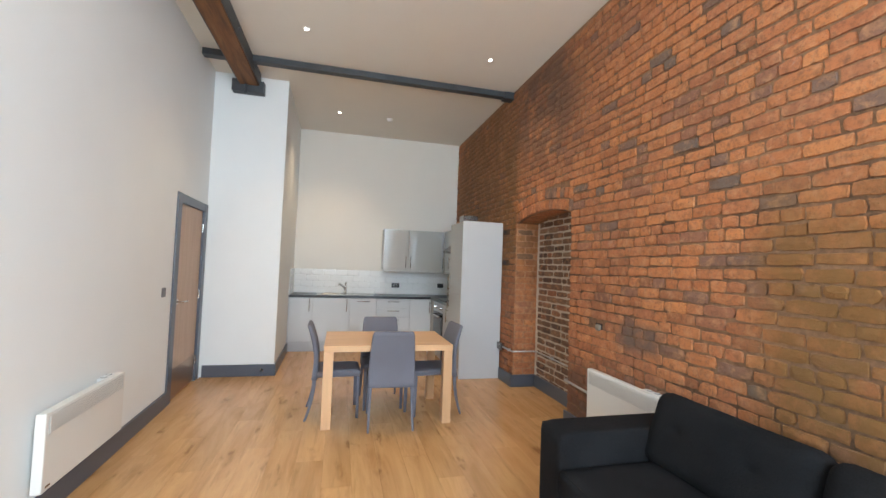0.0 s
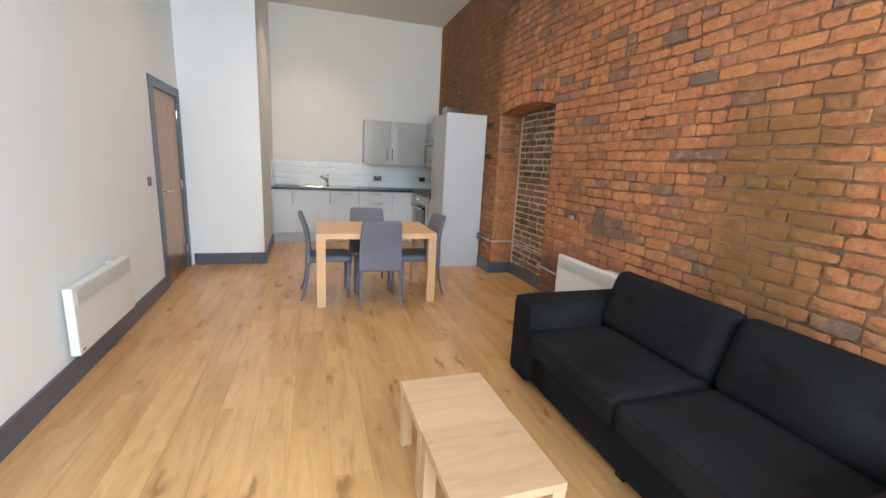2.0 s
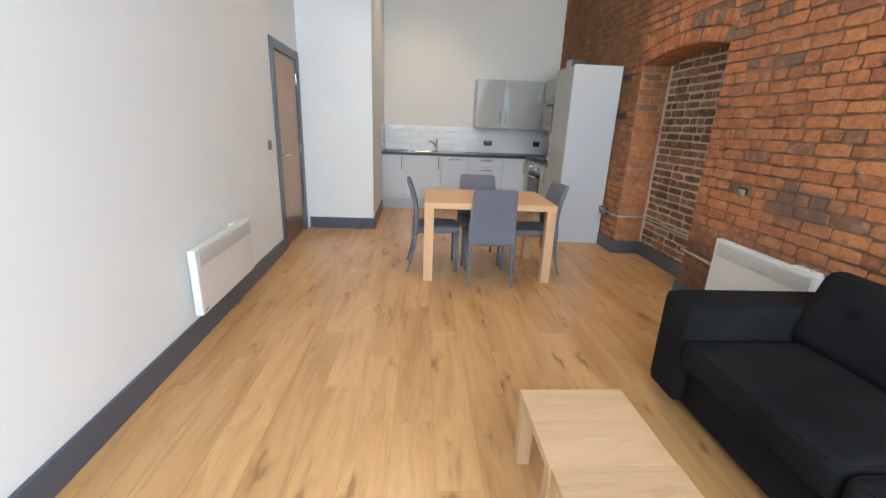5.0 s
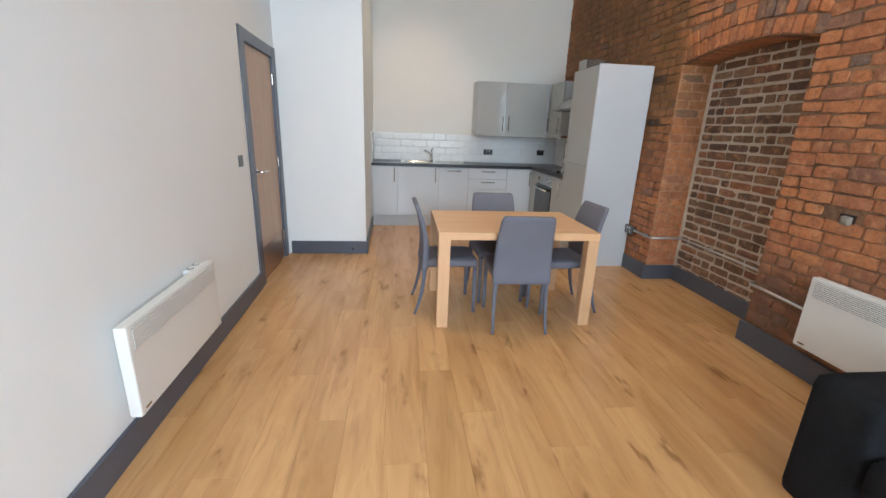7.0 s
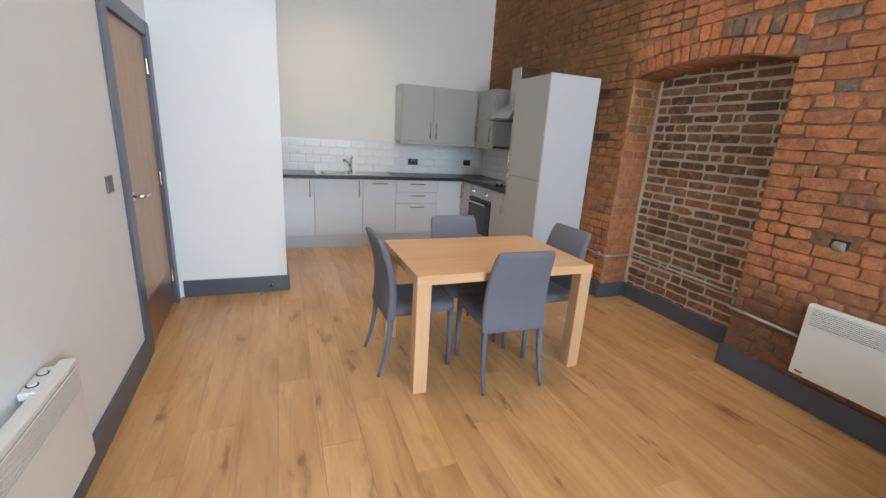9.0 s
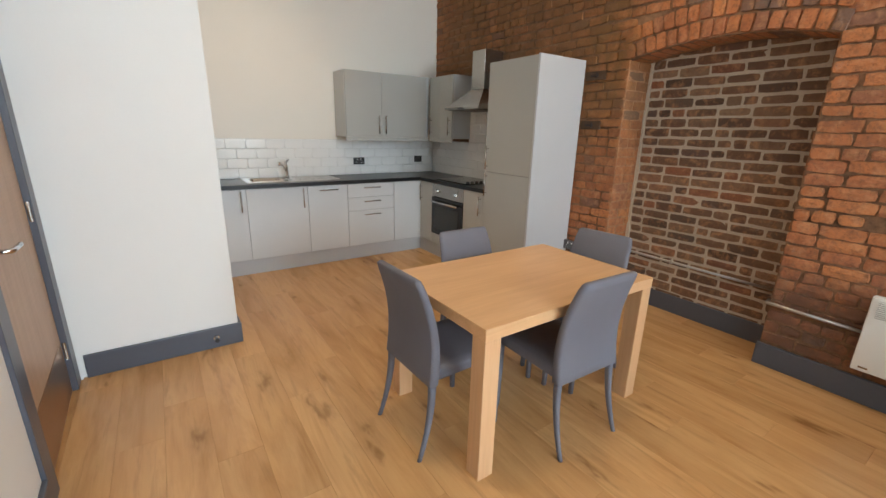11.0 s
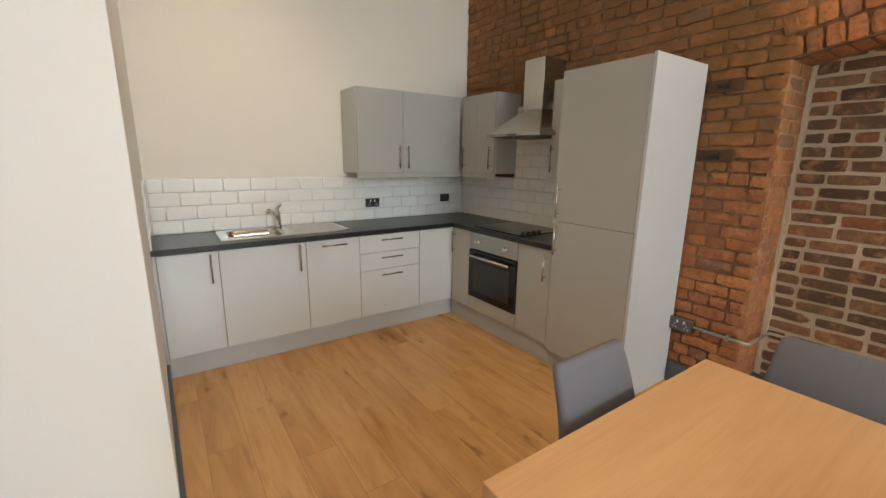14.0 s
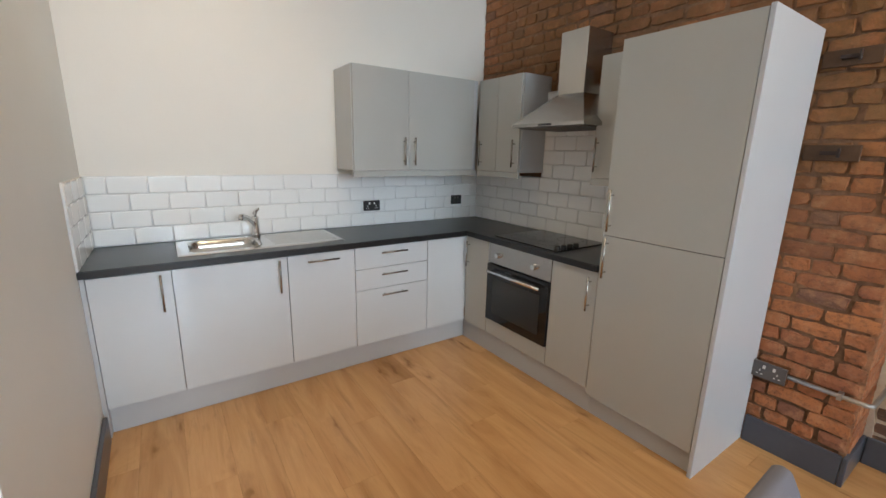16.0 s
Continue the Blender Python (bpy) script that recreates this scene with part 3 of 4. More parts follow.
def heater(at, length, height):
    """Panel convector: its back on the wall at x = 0, its face towards +x."""
    h = thing("panel_heater", at, "flat cream-white electric panel heater fixed low on the wall", "heater", "panel heaters")
    part("casing", boxed(0.036, 0.085, 0, length, 0, height, bevel=0.006), M_HEATER, h)
    part("wall_bracket", boxed(0.0, 0.038, 0.12, length - 0.12, 0.06, height - 0.06), M_WHITE, h)
    z0 = height - 0.115
    # flat dark strip on the casing, coloured as the shade between louvres
    part("grille_recess", boxed(0.0855, 0.0868, 0.03, length - 0.03, z0, height - 0.02), M_GRILLE, h, "dark strip painted as shade behind the louvres")
    for k in range(9):
        z = z0 + 0.004 + k * 0.0105
        part("louvre", boxed(0.0855, 0.092, 0.03, length - 0.03, z, z + 0.0062), M_HEATER, h)
    part("badge", boxed(0.0852, 0.0866, 0.03, 0.07, 0.02, 0.03), M_STEEL, h)
    box_ = part("control_box", boxed(0.008, 0.05, length * 0.75, length * 0.75 + 0.16, height - 0.02, height + 0.005, bevel=0.003), M_WHITE, h, "white control box with dials")
    for k in (0.045, 0.115):
        part("dial", tubed([(0.028, length * 0.75 + k, height + 0.005), (0.028, length * 0.75 + k, height + 0.010)], 0.012, 20), M_WHITE, box_)
        part("dial_ring", tubed([(0.028, length * 0.75 + k, height + 0.0045), (0.028, length * 0.75 + k, height + 0.0065)], 0.017, 20), M_BLACK, box_)
    return h


heater(SKEW @ pose(LEFT, 2.955, 0.205), 0.865, 0.41)
heater(pose(BRICK, 3.43, 0.215, 0, 0, 180), 0.80, 0.435)

# ---- dining table and chairs ----
TX0, TX1, TY0, TY1, TH = 0.232, 1.395, 4.113, 4.90, 0.722
table = thing("dining_table", ((TX0 + TX1) / 2, (TY0 + TY1) / 2, 0), "light oak rectangular dining table with square legs", "table")
hw, hd = (TX1 - TX0) / 2, (TY1 - TY0) / 2
part("tabletop", boxed(-hw, hw, -hd, hd, TH - 0.055, TH, bevel=0.003), M_TABLE, table)
for sx in (-1, 1):
    for sy in (-1, 1):
        x, y = sx * (hw - 0.0425), sy * (hd - 0.0425)
        part("leg", boxed(x - 0.041, x + 0.041, y - 0.041, y + 0.041, 0, TH - 0.055, bevel=0.003), M_TABLE_LEG, table)


def lofted(sections, r=0.012, n=4):
    """A soft slab through rectangular cross-sections (centre, half width, half depth) from bottom to top."""
    bm = bmesh.new()
    rings = []
    for (cx, cy, cz), w, d in sections:
        ring = []
        rr = min(r, w, d) * 0.98
        for qx, qy, a0 in ((1, 1, 0), (-1, 1, 90), (-1, -1, 180), (1, -1, 270)):
            for k in range(n):
                a = radians(a0 + 90 * k / (n - 1))
                ring.append(bm.verts.new((cx + qx * (w - rr) + rr * math.cos(a), cy + qy * (d - rr) + rr * math.sin(a), cz)))
        rings.append(ring)
    for a, b in zip(rings, rings[1:]):
        for k in range(len(a)):
            bm.faces.new((a[k], a[(k + 1) % len(a)], b[(k + 1) % len(a)], b[k]))
    bm.faces.new(rings[0][::-1]), bm.faces.new(rings[-1])
    return bm


def dining_chair(at):
    """Faces +y, the back near y = 0."""
    c = thing("dining_chair", at, "grey fabric dining chair with curved back, tucked under the table", "chair", "chairs round the table")
    part("seat", rounded((0, 0.235, 0.415), (0.205, 0.215, 0.035), 0.03, 8), M_CHAIR, c, smooth=True)
    back = []
    for k in range(15):
        f = k / 14
        z = 0.37 + 0.485 * f
        y = 0.030 + 0.020 * math.sin(f * math.pi) - 0.065 * f * f
        w = 0.208 - 0.024 * f * f if k < 14 else 0.178
        back.append(((0, y, z), w, 0.026 - 0.008 * f))
    back.insert(0, ((0, 0.030, 0.362), 0.196, 0.015))
    back.append(((0, back[-1][0][1], 0.864), 0.165, 0.010))
    part("backrest", lofted(back, 0.02, 5), M_CHAIR, c, smooth=True)
    for sx in (-1, 1):
        rear = [((sx * (0.184 + 0.010 * f), 0.030 - 0.07 * f * f, 0.37 * (1 - f)), 0.015 - 0.005 * f, 0.018 - 0.007 * f) for f in [k / 8 for k in range(8, -1, -1)]]
        part("leg", lofted(rear, 0.01), M_CHAIR, c, smooth=True)
        front = [((sx * 0.183, 0.425 + 0.004 * f, 0.39 * (1 - f)), 0.017 - 0.004 * f, 0.017 - 0.004 * f) for f in (1, 0.5, 0)]
        part("leg", lofted(front, 0.01), M_CHAIR, c, smooth=True)
    return c


chair = dining_chair(pose(0.825, 4.035, 0, 0, 0, -1.5))
copy_thing(chair, pose(0.118, 4.545, 0, 0, 0, -88.5))
copy_thing(chair, pose(0.80, 4.99, 0, 0, 0, 181.5))
copy_thing(chair, pose(1.502, 4.528, 0, 0, 0, 94))

# ---- kitchen ----
FRONT, SIDE = 7.34, 1.885
WT, WT_T = 0.912, 0.038
PL = 0.162
DT = WT - WT_T - 0.006


def bar(length, upright, at, axis, parent):
    """A steel bar handle on two posts: axis is where the door faces, 'y' for towards -y, 'x' for towards -x."""
    bm = bmesh.new()
    x, y, z = at
    out = Vector((0, -0.03, 0)) if axis == "y" else Vector((-0.03, 0, 0))
    run = Vector((0, 0, 1)) if upright else (Vector((1, 0, 0)) if axis == "y" else Vector((0, 1, 0)))
    c = Vector(at)
    tube(bm, [c + out - run * length / 2, c + out + run * length / 2], 0.006, 10)
    for s in (-1, 1):
        p = c + run * s * (length / 2 - 0.03)
        tube(bm, [p + out * -0.02, p + out], 0.0045, 8)
    return part("handle", bm, M_STEEL, parent, "brushed steel bar handle", True)


def back_unit(x0, x1, fronts, label, z0=PL, z1=DT):
    """A base unit against the end wall; fronts: list of (z0, z1, handle) with handle None, 'h', 'l' or 'r'."""
    u = tagged(new("base_cabinet"), label, "kitchen cabinet", "kitchen base units")
    part("body", boxed(x0 + 0.001, x1 - 0.001, FRONT + 0.024, KIT - 0.012, PL - 0.01, WT - WT_T), M_UNIT_SIDE, u)
    for a, b, hd_ in fronts:
        d = part("drawer_front" if hd_ == "h" and b - a < 0.45 else "door", boxed(x0 + 0.002, x1 - 0.002, FRONT, FRONT + 0.02, a + 0.002, b - 0.002, bevel=0.0015), M_BASE_LIT, u)
        if hd_ == "h":
            bar(0.2, False, ((x0 + x1) / 2, FRONT, b - min(0.045, (b - a) / 2)), "y", d)
        elif hd_:
            bar(0.2, True, (x0 + 0.04 if hd_ == "l" else x1 - 0.05, FRONT, b - 0.115), "y", d)
    return u


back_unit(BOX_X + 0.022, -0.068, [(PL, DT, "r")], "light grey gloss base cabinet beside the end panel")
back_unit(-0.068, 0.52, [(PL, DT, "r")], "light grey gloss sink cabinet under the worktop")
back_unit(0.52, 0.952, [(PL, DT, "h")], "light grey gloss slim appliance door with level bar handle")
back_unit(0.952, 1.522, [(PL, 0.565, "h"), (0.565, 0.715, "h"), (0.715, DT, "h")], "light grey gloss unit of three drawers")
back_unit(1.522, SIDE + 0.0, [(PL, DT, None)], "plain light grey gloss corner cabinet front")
tagged(part("end_panel", boxed(BOX_X + 0.001, BOX_X + 0.021, FRONT, KIT - 0.01, 0, WT - WT_T, bevel=0.001), M_PANEL_LIT), "narrow light grey filler panel against the wall", "panel")
tagged(part("plinth", boxed(BOX_X + 0.022, SIDE + 0.05, FRONT + 0.05, FRONT + 0.066, 0, PL - 0.011), M_PANEL_LIT), "light grey plinth under the base cabinets", "plinth", "plinths")
tagged(part("plinth", boxed(SIDE + 0.03, SIDE + 0.048, 6.13, FRONT + 0.049, 0, PL - 0.011), M_UNIT_SIDE), "light grey plinth under the oven run", "plinth", "plinths")


def side_unit(y0, y1, hd_, label):
    u = tagged(new("base_cabinet"), label, "kitchen cabinet", "kitchen base units")
    part("body", boxed(SIDE + 0.024, BRICK - 0.03, y0 + 0.001, y1 - 0.001, PL - 0.01, WT - WT_T), M_UNIT_SIDE, u)
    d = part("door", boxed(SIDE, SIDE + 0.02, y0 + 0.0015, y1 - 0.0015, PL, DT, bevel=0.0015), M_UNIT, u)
    bar(0.2, True, (SIDE, y1 - 0.04 if hd_ == "far" else y0 + 0.04, DT - 0.13), "x", d)


side_unit(7.07, 7.338, "far", "narrow light grey corner cabinet beside the oven")
side_unit(6.142, 6.465, "near", "narrow light grey cabinet between oven and tall unit")
# oven
oven = thing("oven", (SIDE, 6.767, 0), "built-in steel and black glass single oven under the worktop", "oven")
part("body", boxed(0.024, 0.5, -0.298, 0.298, PL, DT), M_BLACK, oven)
cp = part("control_panel", boxed(0, 0.022, -0.298, 0.298, 0.722, DT, bevel=0.0015), M_STEEL, oven, "brushed steel control panel")
for ky in (0.19, -0.16):
    part("knob", tubed([(0.001, ky, 0.79), (-0.012, ky, 0.79), (-0.026, ky, 0.79)], 0.02, 20, 0.016), M_CHROME, cp, "chrome control knob", False)
od = part("oven_door", boxed(-0.012, 0.022, -0.296, 0.296, 0.285, 0.716, bevel=0.003), M_BLACKGLASS, oven, "black glass oven door")
part("window", boxed(-0.0145, -0.0125, -0.23, 0.23, 0.345, 0.62), M_OVENGLASS, od, "smoked glass oven window")
bm = tubed([(-0.05, -0.25, 0.67), (-0.05, 0.25, 0.67)], 0.011)
for s in (-0.22, 0.22):
    tube(bm, [(-0.012, s, 0.67), (-0.05, s, 0.67)], 0.008, 8)
part("handle", bm, M_CHROME, od, "chrome bar handle", True)
part("lower_panel", boxed(0, 0.022, -0.298, 0.298, PL, 0.281, bevel=0.0015), M_UNIT, oven, "light grey panel under the oven")

# worktops
W0, W1 = WT - WT_T, WT
BX0, BX1, BY0, BY1 = 0.02, 0.42, 7.475, 7.815
F = FRONT - 0.02


def cell_slab(xs, ys, inside, z0, z1):
    """One closed slab over those cells of a grid that inside(x, y) keeps."""
    bm = bmesh.new()
    keep = {(i, j) for i in range(len(xs) - 1) for j in range(len(ys) - 1) if inside((xs[i] + xs[i + 1]) / 2, (ys[j] + ys[j + 1]) / 2)}
    corner = {}

    def at(i, j, z):
        if (i, j, z) not in corner:
            corner[i, j, z] = bm.verts.new((xs[i], ys[j], z))
        return corner[i, j, z]
    for i, j in keep:
        for z in (z0, z1):
            bm.faces.new((at(i, j, z), at(i + 1, j, z), at(i + 1, j + 1, z), at(i, j + 1, z)))
        for di, dj, a, b in ((-1, 0, (0, 0), (0, 1)), (1, 0, (1, 0), (1, 1)), (0, -1, (0, 0), (1, 0)), (0, 1, (0, 1), (1, 1))):
            if (i + di, j + dj) not in keep:
                bm.faces.new((at(i + a[0], j + a[1], z0), at(i + b[0], j + b[1], z0), at(i + b[0], j + b[1], z1), at(i + a[0], j + a[1], z1)))
    return bm


bm = cell_slab([BOX_X + 0.001, BX0, BX1, SIDE - 0.02, BRICK - 0.03], [6.142, F, BY0, BY1, KIT - 0.009],
               lambda x, y: (y > F or x > SIDE - 0.02) and not (BX0 < x < BX1 and BY0 < y < BY1), W0, W1)
bmesh.ops.recalc_face_normals(bm, faces=bm.faces)
rim = [e for e in bm.edges if len(e.link_faces) == 2 and e.calc_face_angle(0) > 1 and abs(e.verts[0].co.z - W1) < 1e-4 and abs(e.verts[1].co.z - W1) < 1e-4]
bmesh.ops.bevel(bm, geom=rim, offset=0.004, segments=2, affect="EDGES")
tagged(part("worktop", bm, M_WORKTOP), "dark grey speckled laminate L-shaped kitchen worktop", "worktop")

# sink pressed from one sheet
SKX0, SKX1, SKY0, SKY1 = -0.03, 0.925, 7.43, 7.87
bm = bmesh.new()
NX, NY = 96, 44
grid = []
for i in range(NX + 1):
    row = []
    for j in range(NY + 1):
        x, y = SKX0 + (SKX1 - SKX0) * i / NX, SKY0 + (SKY1 - SKY0) * j / NY
        z = WT + 0.006
        if min(i, NX - i, j, NY - j) == 0:
            z = WT + 0.0005
        qx, qy = abs(x - 0.22) - 0.125, abs(y - 7.645) - 0.095
        d = math.hypot(max(qx, 0), max(qy, 0)) + min(max(qx, qy), 0) - 0.06
        z -= 0.135 * min(1, max(0, (0.004 - d) / 0.028)) ** 0.7 if d < 0.004 else 0
        if 0.49 < x < 0.89 and 7.49 < y < 7.82:
            z -= 0.003 + 0.004 * math.cos((y - 7.49) / 0.33 * 2 * math.pi * 6)
        row.append(bm.verts.new((x, y, z)))
    grid.append(row)
for i in range(NX):
    for j in range(NY):
        bm.faces.new((grid[i][j], grid[i + 1][j], grid[i + 1][j + 1], grid[i][j + 1]))
sink = tagged(new("sink"), "stainless steel sink with bowl and ridged drainer", "sink")
part("basin", bm, M_SINK, sink, smooth=True)
part("waste", tubed([(0.22, 7.645, WT - 0.1285), (0.22, 7.645, WT - 0.126)], 0.035, 24), M_CHROME, sink)
tap = thing("tap", Matrix.Translation((0.44, 7.83, WT + 0.0062)) @ Matrix.Scale(1.2, 4), "chrome single-lever kitchen mixer tap behind the sink", "tap")
part("body", tubed([(0, 0, 0), (0, 0, 0.015), (0, 0, 0.016), (0, 0, 0.11)], 0.024, 20, 0.02), M_CHROME, tap, smooth=True)
part("spout", tubed([(0, 0, 0.06), (-0.03, -0.05, 0.10), (-0.075, -0.12, 0.135), (-0.09, -0.145, 0.138), (-0.095, -0.152, 0.118)], 0.0125, 14), M_CHROME, tap, smooth=True)
part("lever", tubed([(0, 0, 0.108), (0.0, 0.0, 0.128), (0.005, -0.03, 0.15), (0.008, -0.07, 0.162)], 0.017, 12, 0.007), M_CHROME, tap, smooth=True)

# hob
hob = thing("hob", (2.165, 6.755, WT), "black glass electric hob with four side knobs", "hob")
part("glass", boxed(-0.25, 0.25, -0.29, 0.29, 0.0005, 0.008, bevel=0.003), M_BLACKGLASS, hob)
for cx, cy, r in ((-0.11, 0.14, 0.09), (0.12, 0.14, 0.07), (-0.11, -0.09, 0.07), (0.12, -0.09, 0.09)):
    ring = bmesh.new()
    bmesh.ops.create_circle(ring, cap_ends=False, radius=r, segments=40)
    inner = [ring.verts.new(v.co * 0.97) for v in ring.verts[:]]
    n = len(inner)
    outer = ring.verts[:n]
    for k in range(n):
        ring.faces.new((outer[k], outer[(k + 1) % n], inner[(k + 1) % n], inner[k]))
    bmesh.ops.translate(ring, verts=ring.verts, vec=(cx, cy, 0.0085))
    part("zone_ring", ring, M_GRILLE, hob, "faint cooking zone ring")
for k in range(4):
    part("knob", tubed([(-0.2 + k * 0.06, -0.25, 0.008), (-0.2 + k * 0.06, -0.25, 0.028)], 0.019, 20, 0.016), M_BLACK, hob, "black control knob")

# tall unit
tall = tagged(new("tall_cabinet"), "tall light grey fridge-freezer housing with two doors", "tall cabinet")
part("body", boxed(SIDE + 0.026, BRICK - 0.015, 5.545, 6.138, 0.1, 2.045), M_UNIT_SIDE, tall)
part("side_panel", boxed(SIDE - 0.005, BRICK - 0.013, 5.525, 5.544, 0, 2.06, bevel=0.001), M_PANEL_LIT, tall, "light grey side panel down to the floor")
for a, b, hz in ((0.125, 1.083, 0.965), (1.086, 2.052, 1.22)):
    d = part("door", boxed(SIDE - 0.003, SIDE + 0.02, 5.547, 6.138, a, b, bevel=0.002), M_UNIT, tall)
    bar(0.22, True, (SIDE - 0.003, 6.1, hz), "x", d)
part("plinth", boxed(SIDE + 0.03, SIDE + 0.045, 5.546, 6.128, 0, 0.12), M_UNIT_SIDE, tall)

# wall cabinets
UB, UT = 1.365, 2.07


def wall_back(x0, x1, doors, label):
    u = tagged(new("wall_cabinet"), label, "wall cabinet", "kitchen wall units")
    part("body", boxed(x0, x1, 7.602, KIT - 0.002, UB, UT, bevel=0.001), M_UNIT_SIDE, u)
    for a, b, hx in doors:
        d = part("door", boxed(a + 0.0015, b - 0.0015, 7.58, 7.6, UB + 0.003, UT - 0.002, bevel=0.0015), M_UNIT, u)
        bar(0.2, True, (hx, 7.58, UB + 0.14), "y", d)
    part("light_rail", boxed(x0, x1, 7.583, 7.60, UB - 0.042, UB - 0.001), M_UNIT, u)


wall_back(1.06, 2.148, [(1.063, 1.497, 1.455), (1.497, 2.10, 1.54)], "light grey double wall cabinet on the white wall")


def wall_side(y0, y1, doors, label):
    u = tagged(new("wall_cabinet"), label, "wall cabinet", "kitchen wall units")
    part("body", boxed(2.172, BRICK - 0.002, y0, y1, UB, UT, bevel=0.001), M_UNIT_SIDE, u)
    for a, b, hy in doors:
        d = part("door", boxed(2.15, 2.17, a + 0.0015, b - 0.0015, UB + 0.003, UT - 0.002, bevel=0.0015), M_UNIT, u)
        bar(0.2, True, (2.15, hy, UB + 0.14), "x", d)
    part("light_rail", boxed(2.153, 2.171, y0, y1, UB - 0.042, UB - 0.001), M_UNIT, u)


wall_side(7.09, 7.578, [(7.345, 7.575, 7.52), (7.095, 7.345, 7.135)], "light grey corner wall cabinet beside the cooker hood")
wall_side(6.142, 6.45, [(6.145, 6.447, 6.415)], "narrow light grey wall cabinet between hood and tall unit")
# hood
hood = thing("cooker_hood", (BRICK, 6.70, 0), "stainless steel chimney cooker hood above the hob", "cooker hood")
bm = bmesh.new()
lo = [(-0.47, -0.295), (-0.012, -0.295), (-0.012, 0.295), (-0.47, 0.295)]
hi = [(-0.26, -0.11), (-0.012, -0.11), (-0.012, 0.11), (-0.26, 0.11)]
rings = [[bm.verts.new((x, y, z)) for x, y in pts] for pts, z in ((lo, 1.676), (lo, 1.696), (hi, 1.885))]
for a, b in zip(rings, rings[1:]):
    for k in range(4):
        bm.faces.new((a[k], a[(k + 1) % 4], b[(k + 1) % 4], b[k]))
bm.faces.new(rings[0]), bm.faces.new(rings[-1])
cn = part("canopy", bm, M_STEEL, hood)
for k in range(5):
    part("button", boxed(-0.474, -0.4705, -0.05 + k * 0.022, -0.037 + k * 0.022, 1.68, 1.692), M_BLACK, cn)
part("chimney", boxed(-0.255, -0.012, -0.105, 0.105, 1.886, 2.27, bevel=0.002), M_STEEL, hood)
part("grease_filter", boxed(-0.44, -0.04, -0.26, 0.26, 1.668, 1.675), M_GRILLE, hood)

# sockets, switch, conduit


def plate(name, at, w, h, body, label, category, rockers=2, detail=M_WHITE):
    """A wall plate facing -y in its own space."""
    p = thing(name, at, label, category)
    f = part("faceplate", boxed(-w / 2, w / 2, -0.009, 0, -h / 2, h / 2, bevel=0.002), body, p)
    for k in range(rockers):
        x = (k - (rockers - 1) / 2) * w * 0.3
        part("rocker", boxed(x - 0.006, x + 0.006, -0.0125, -0.0085, h * 0.12, h * 0.34, bevel=0.001), detail, f)
        if name == "double_socket":
            xs_ = (k - 0.5) * w * 0.52
            for dx, dz, a, b in ((0, -0.002, 0.0025, 0.005), (-0.010, -0.021, 0.0045, 0.0025), (0.010, -0.021, 0.0045, 0.0025)):
                part("pin_hole", boxed(xs_ + dx - a, xs_ + dx + a, -0.0098, -0.0085, dz - b, dz + b), detail if body is not M_WHITE and body is not M_CHROME else M_BLACK, f)
    return p


plate("double_socket", pose(1.335, KIT - 0.0105, 1.072), 0.142, 0.082, M_BLACK, "black double power socket on the white tiles", "socket")
plate("double_socket", pose(2.18, KIT - 0.0105, 1.085), 0.112, 0.080, M_BLACK, "black switched outlet on the tiles near the corner", "socket", detail=M_GRILLE)
plate("light_switch", SKEW @ pose(LEFT, 4.70, 1.115, 0, 0, 90), 0.085, 0.085, M_GREYPLATE, "grey metal light switch by the door", "light switch", 1, M_GREYPLATE)
ps = plate("double_socket", pose(BRICK - 0.042, 5.455, 0.44, 0, 0, -90), 0.142, 0.085, M_GREYPLATE, "grey metal double socket in a box on the brick", "socket")
part("back_box", boxed(-0.073, 0.073, 0.0005, 0.04, -0.044, 0.044, bevel=0.003), M_STEEL, ps, "steel back box")
conduit = thing("conduit", (BRICK, 5.1, 0.44), "thin galvanised steel conduit pipe along the brick", "pipe")
part("pipe", tubed([(-0.025, 0.285, 0), (-0.025, 0.02, 0), (-0.022, -0.004, 0), (-0.01, -0.018, 0), (0.26, -0.02, 0), (0.282, -0.028, 0), (0.287, -0.05, 0), (0.287, -1.21, -0.01)], 0.0105, 12), M_PIPE, conduit, smooth=True)
part("pipe", tubed([(0.05, -1.205, -0.01), (-0.015, -1.21, -0.01), (-0.025, -1.225, -0.01), (-0.025, -1.67, -0.02)], 0.0105, 12), M_PIPE, conduit, smooth=True)
for yy in (0.02, -0.5):
    part("saddle", boxed(-0.04 if yy > 0 else 0.272, -0.001 if yy > 0 else 0.302, yy + 0.06, yy + 0.078, -0.017, 0.017, bevel=0.002), M_PIPE, conduit)

# iron holdfasts left in the brick pier, door stop, stone plug in a putlog hole
for z in (1.93, 1.53):
    hf = thing("iron_holdfast", (BRICK, 5.42, z), "small rusty iron holdfast driven into the brick pier", "holdfast", "iron holdfasts")
    part("timber_pad", boxed(-0.012, 0.01, -0.1, 0.095, -0.035, 0.035, bevel=0.003), M_PAD, hf, "dark timber pad")
    part("spike", boxed(-0.035, -0.011, -0.035, 0.03, -0.008, 0.008, bevel=0.002), M_IRON, hf)
    part("head", boxed(-0.045, -0.03, -0.04, -0.03, -0.02, 0.02, bevel=0.002), M_IRON, hf)
stop = thing("door_stop", (-0.555, BOX_Y - 0.02, 0.075), "small chrome door stop on the skirting", "door stop")
part("post", tubed([(0, 0, 0), (0, -0.035, 0)], 0.009, 14), M_CHROME, stop, smooth=True)
part("buffer", tubed([(0, -0.035, 0), (0, -0.052, 0)], 0.014, 16), M_BLACK, stop)
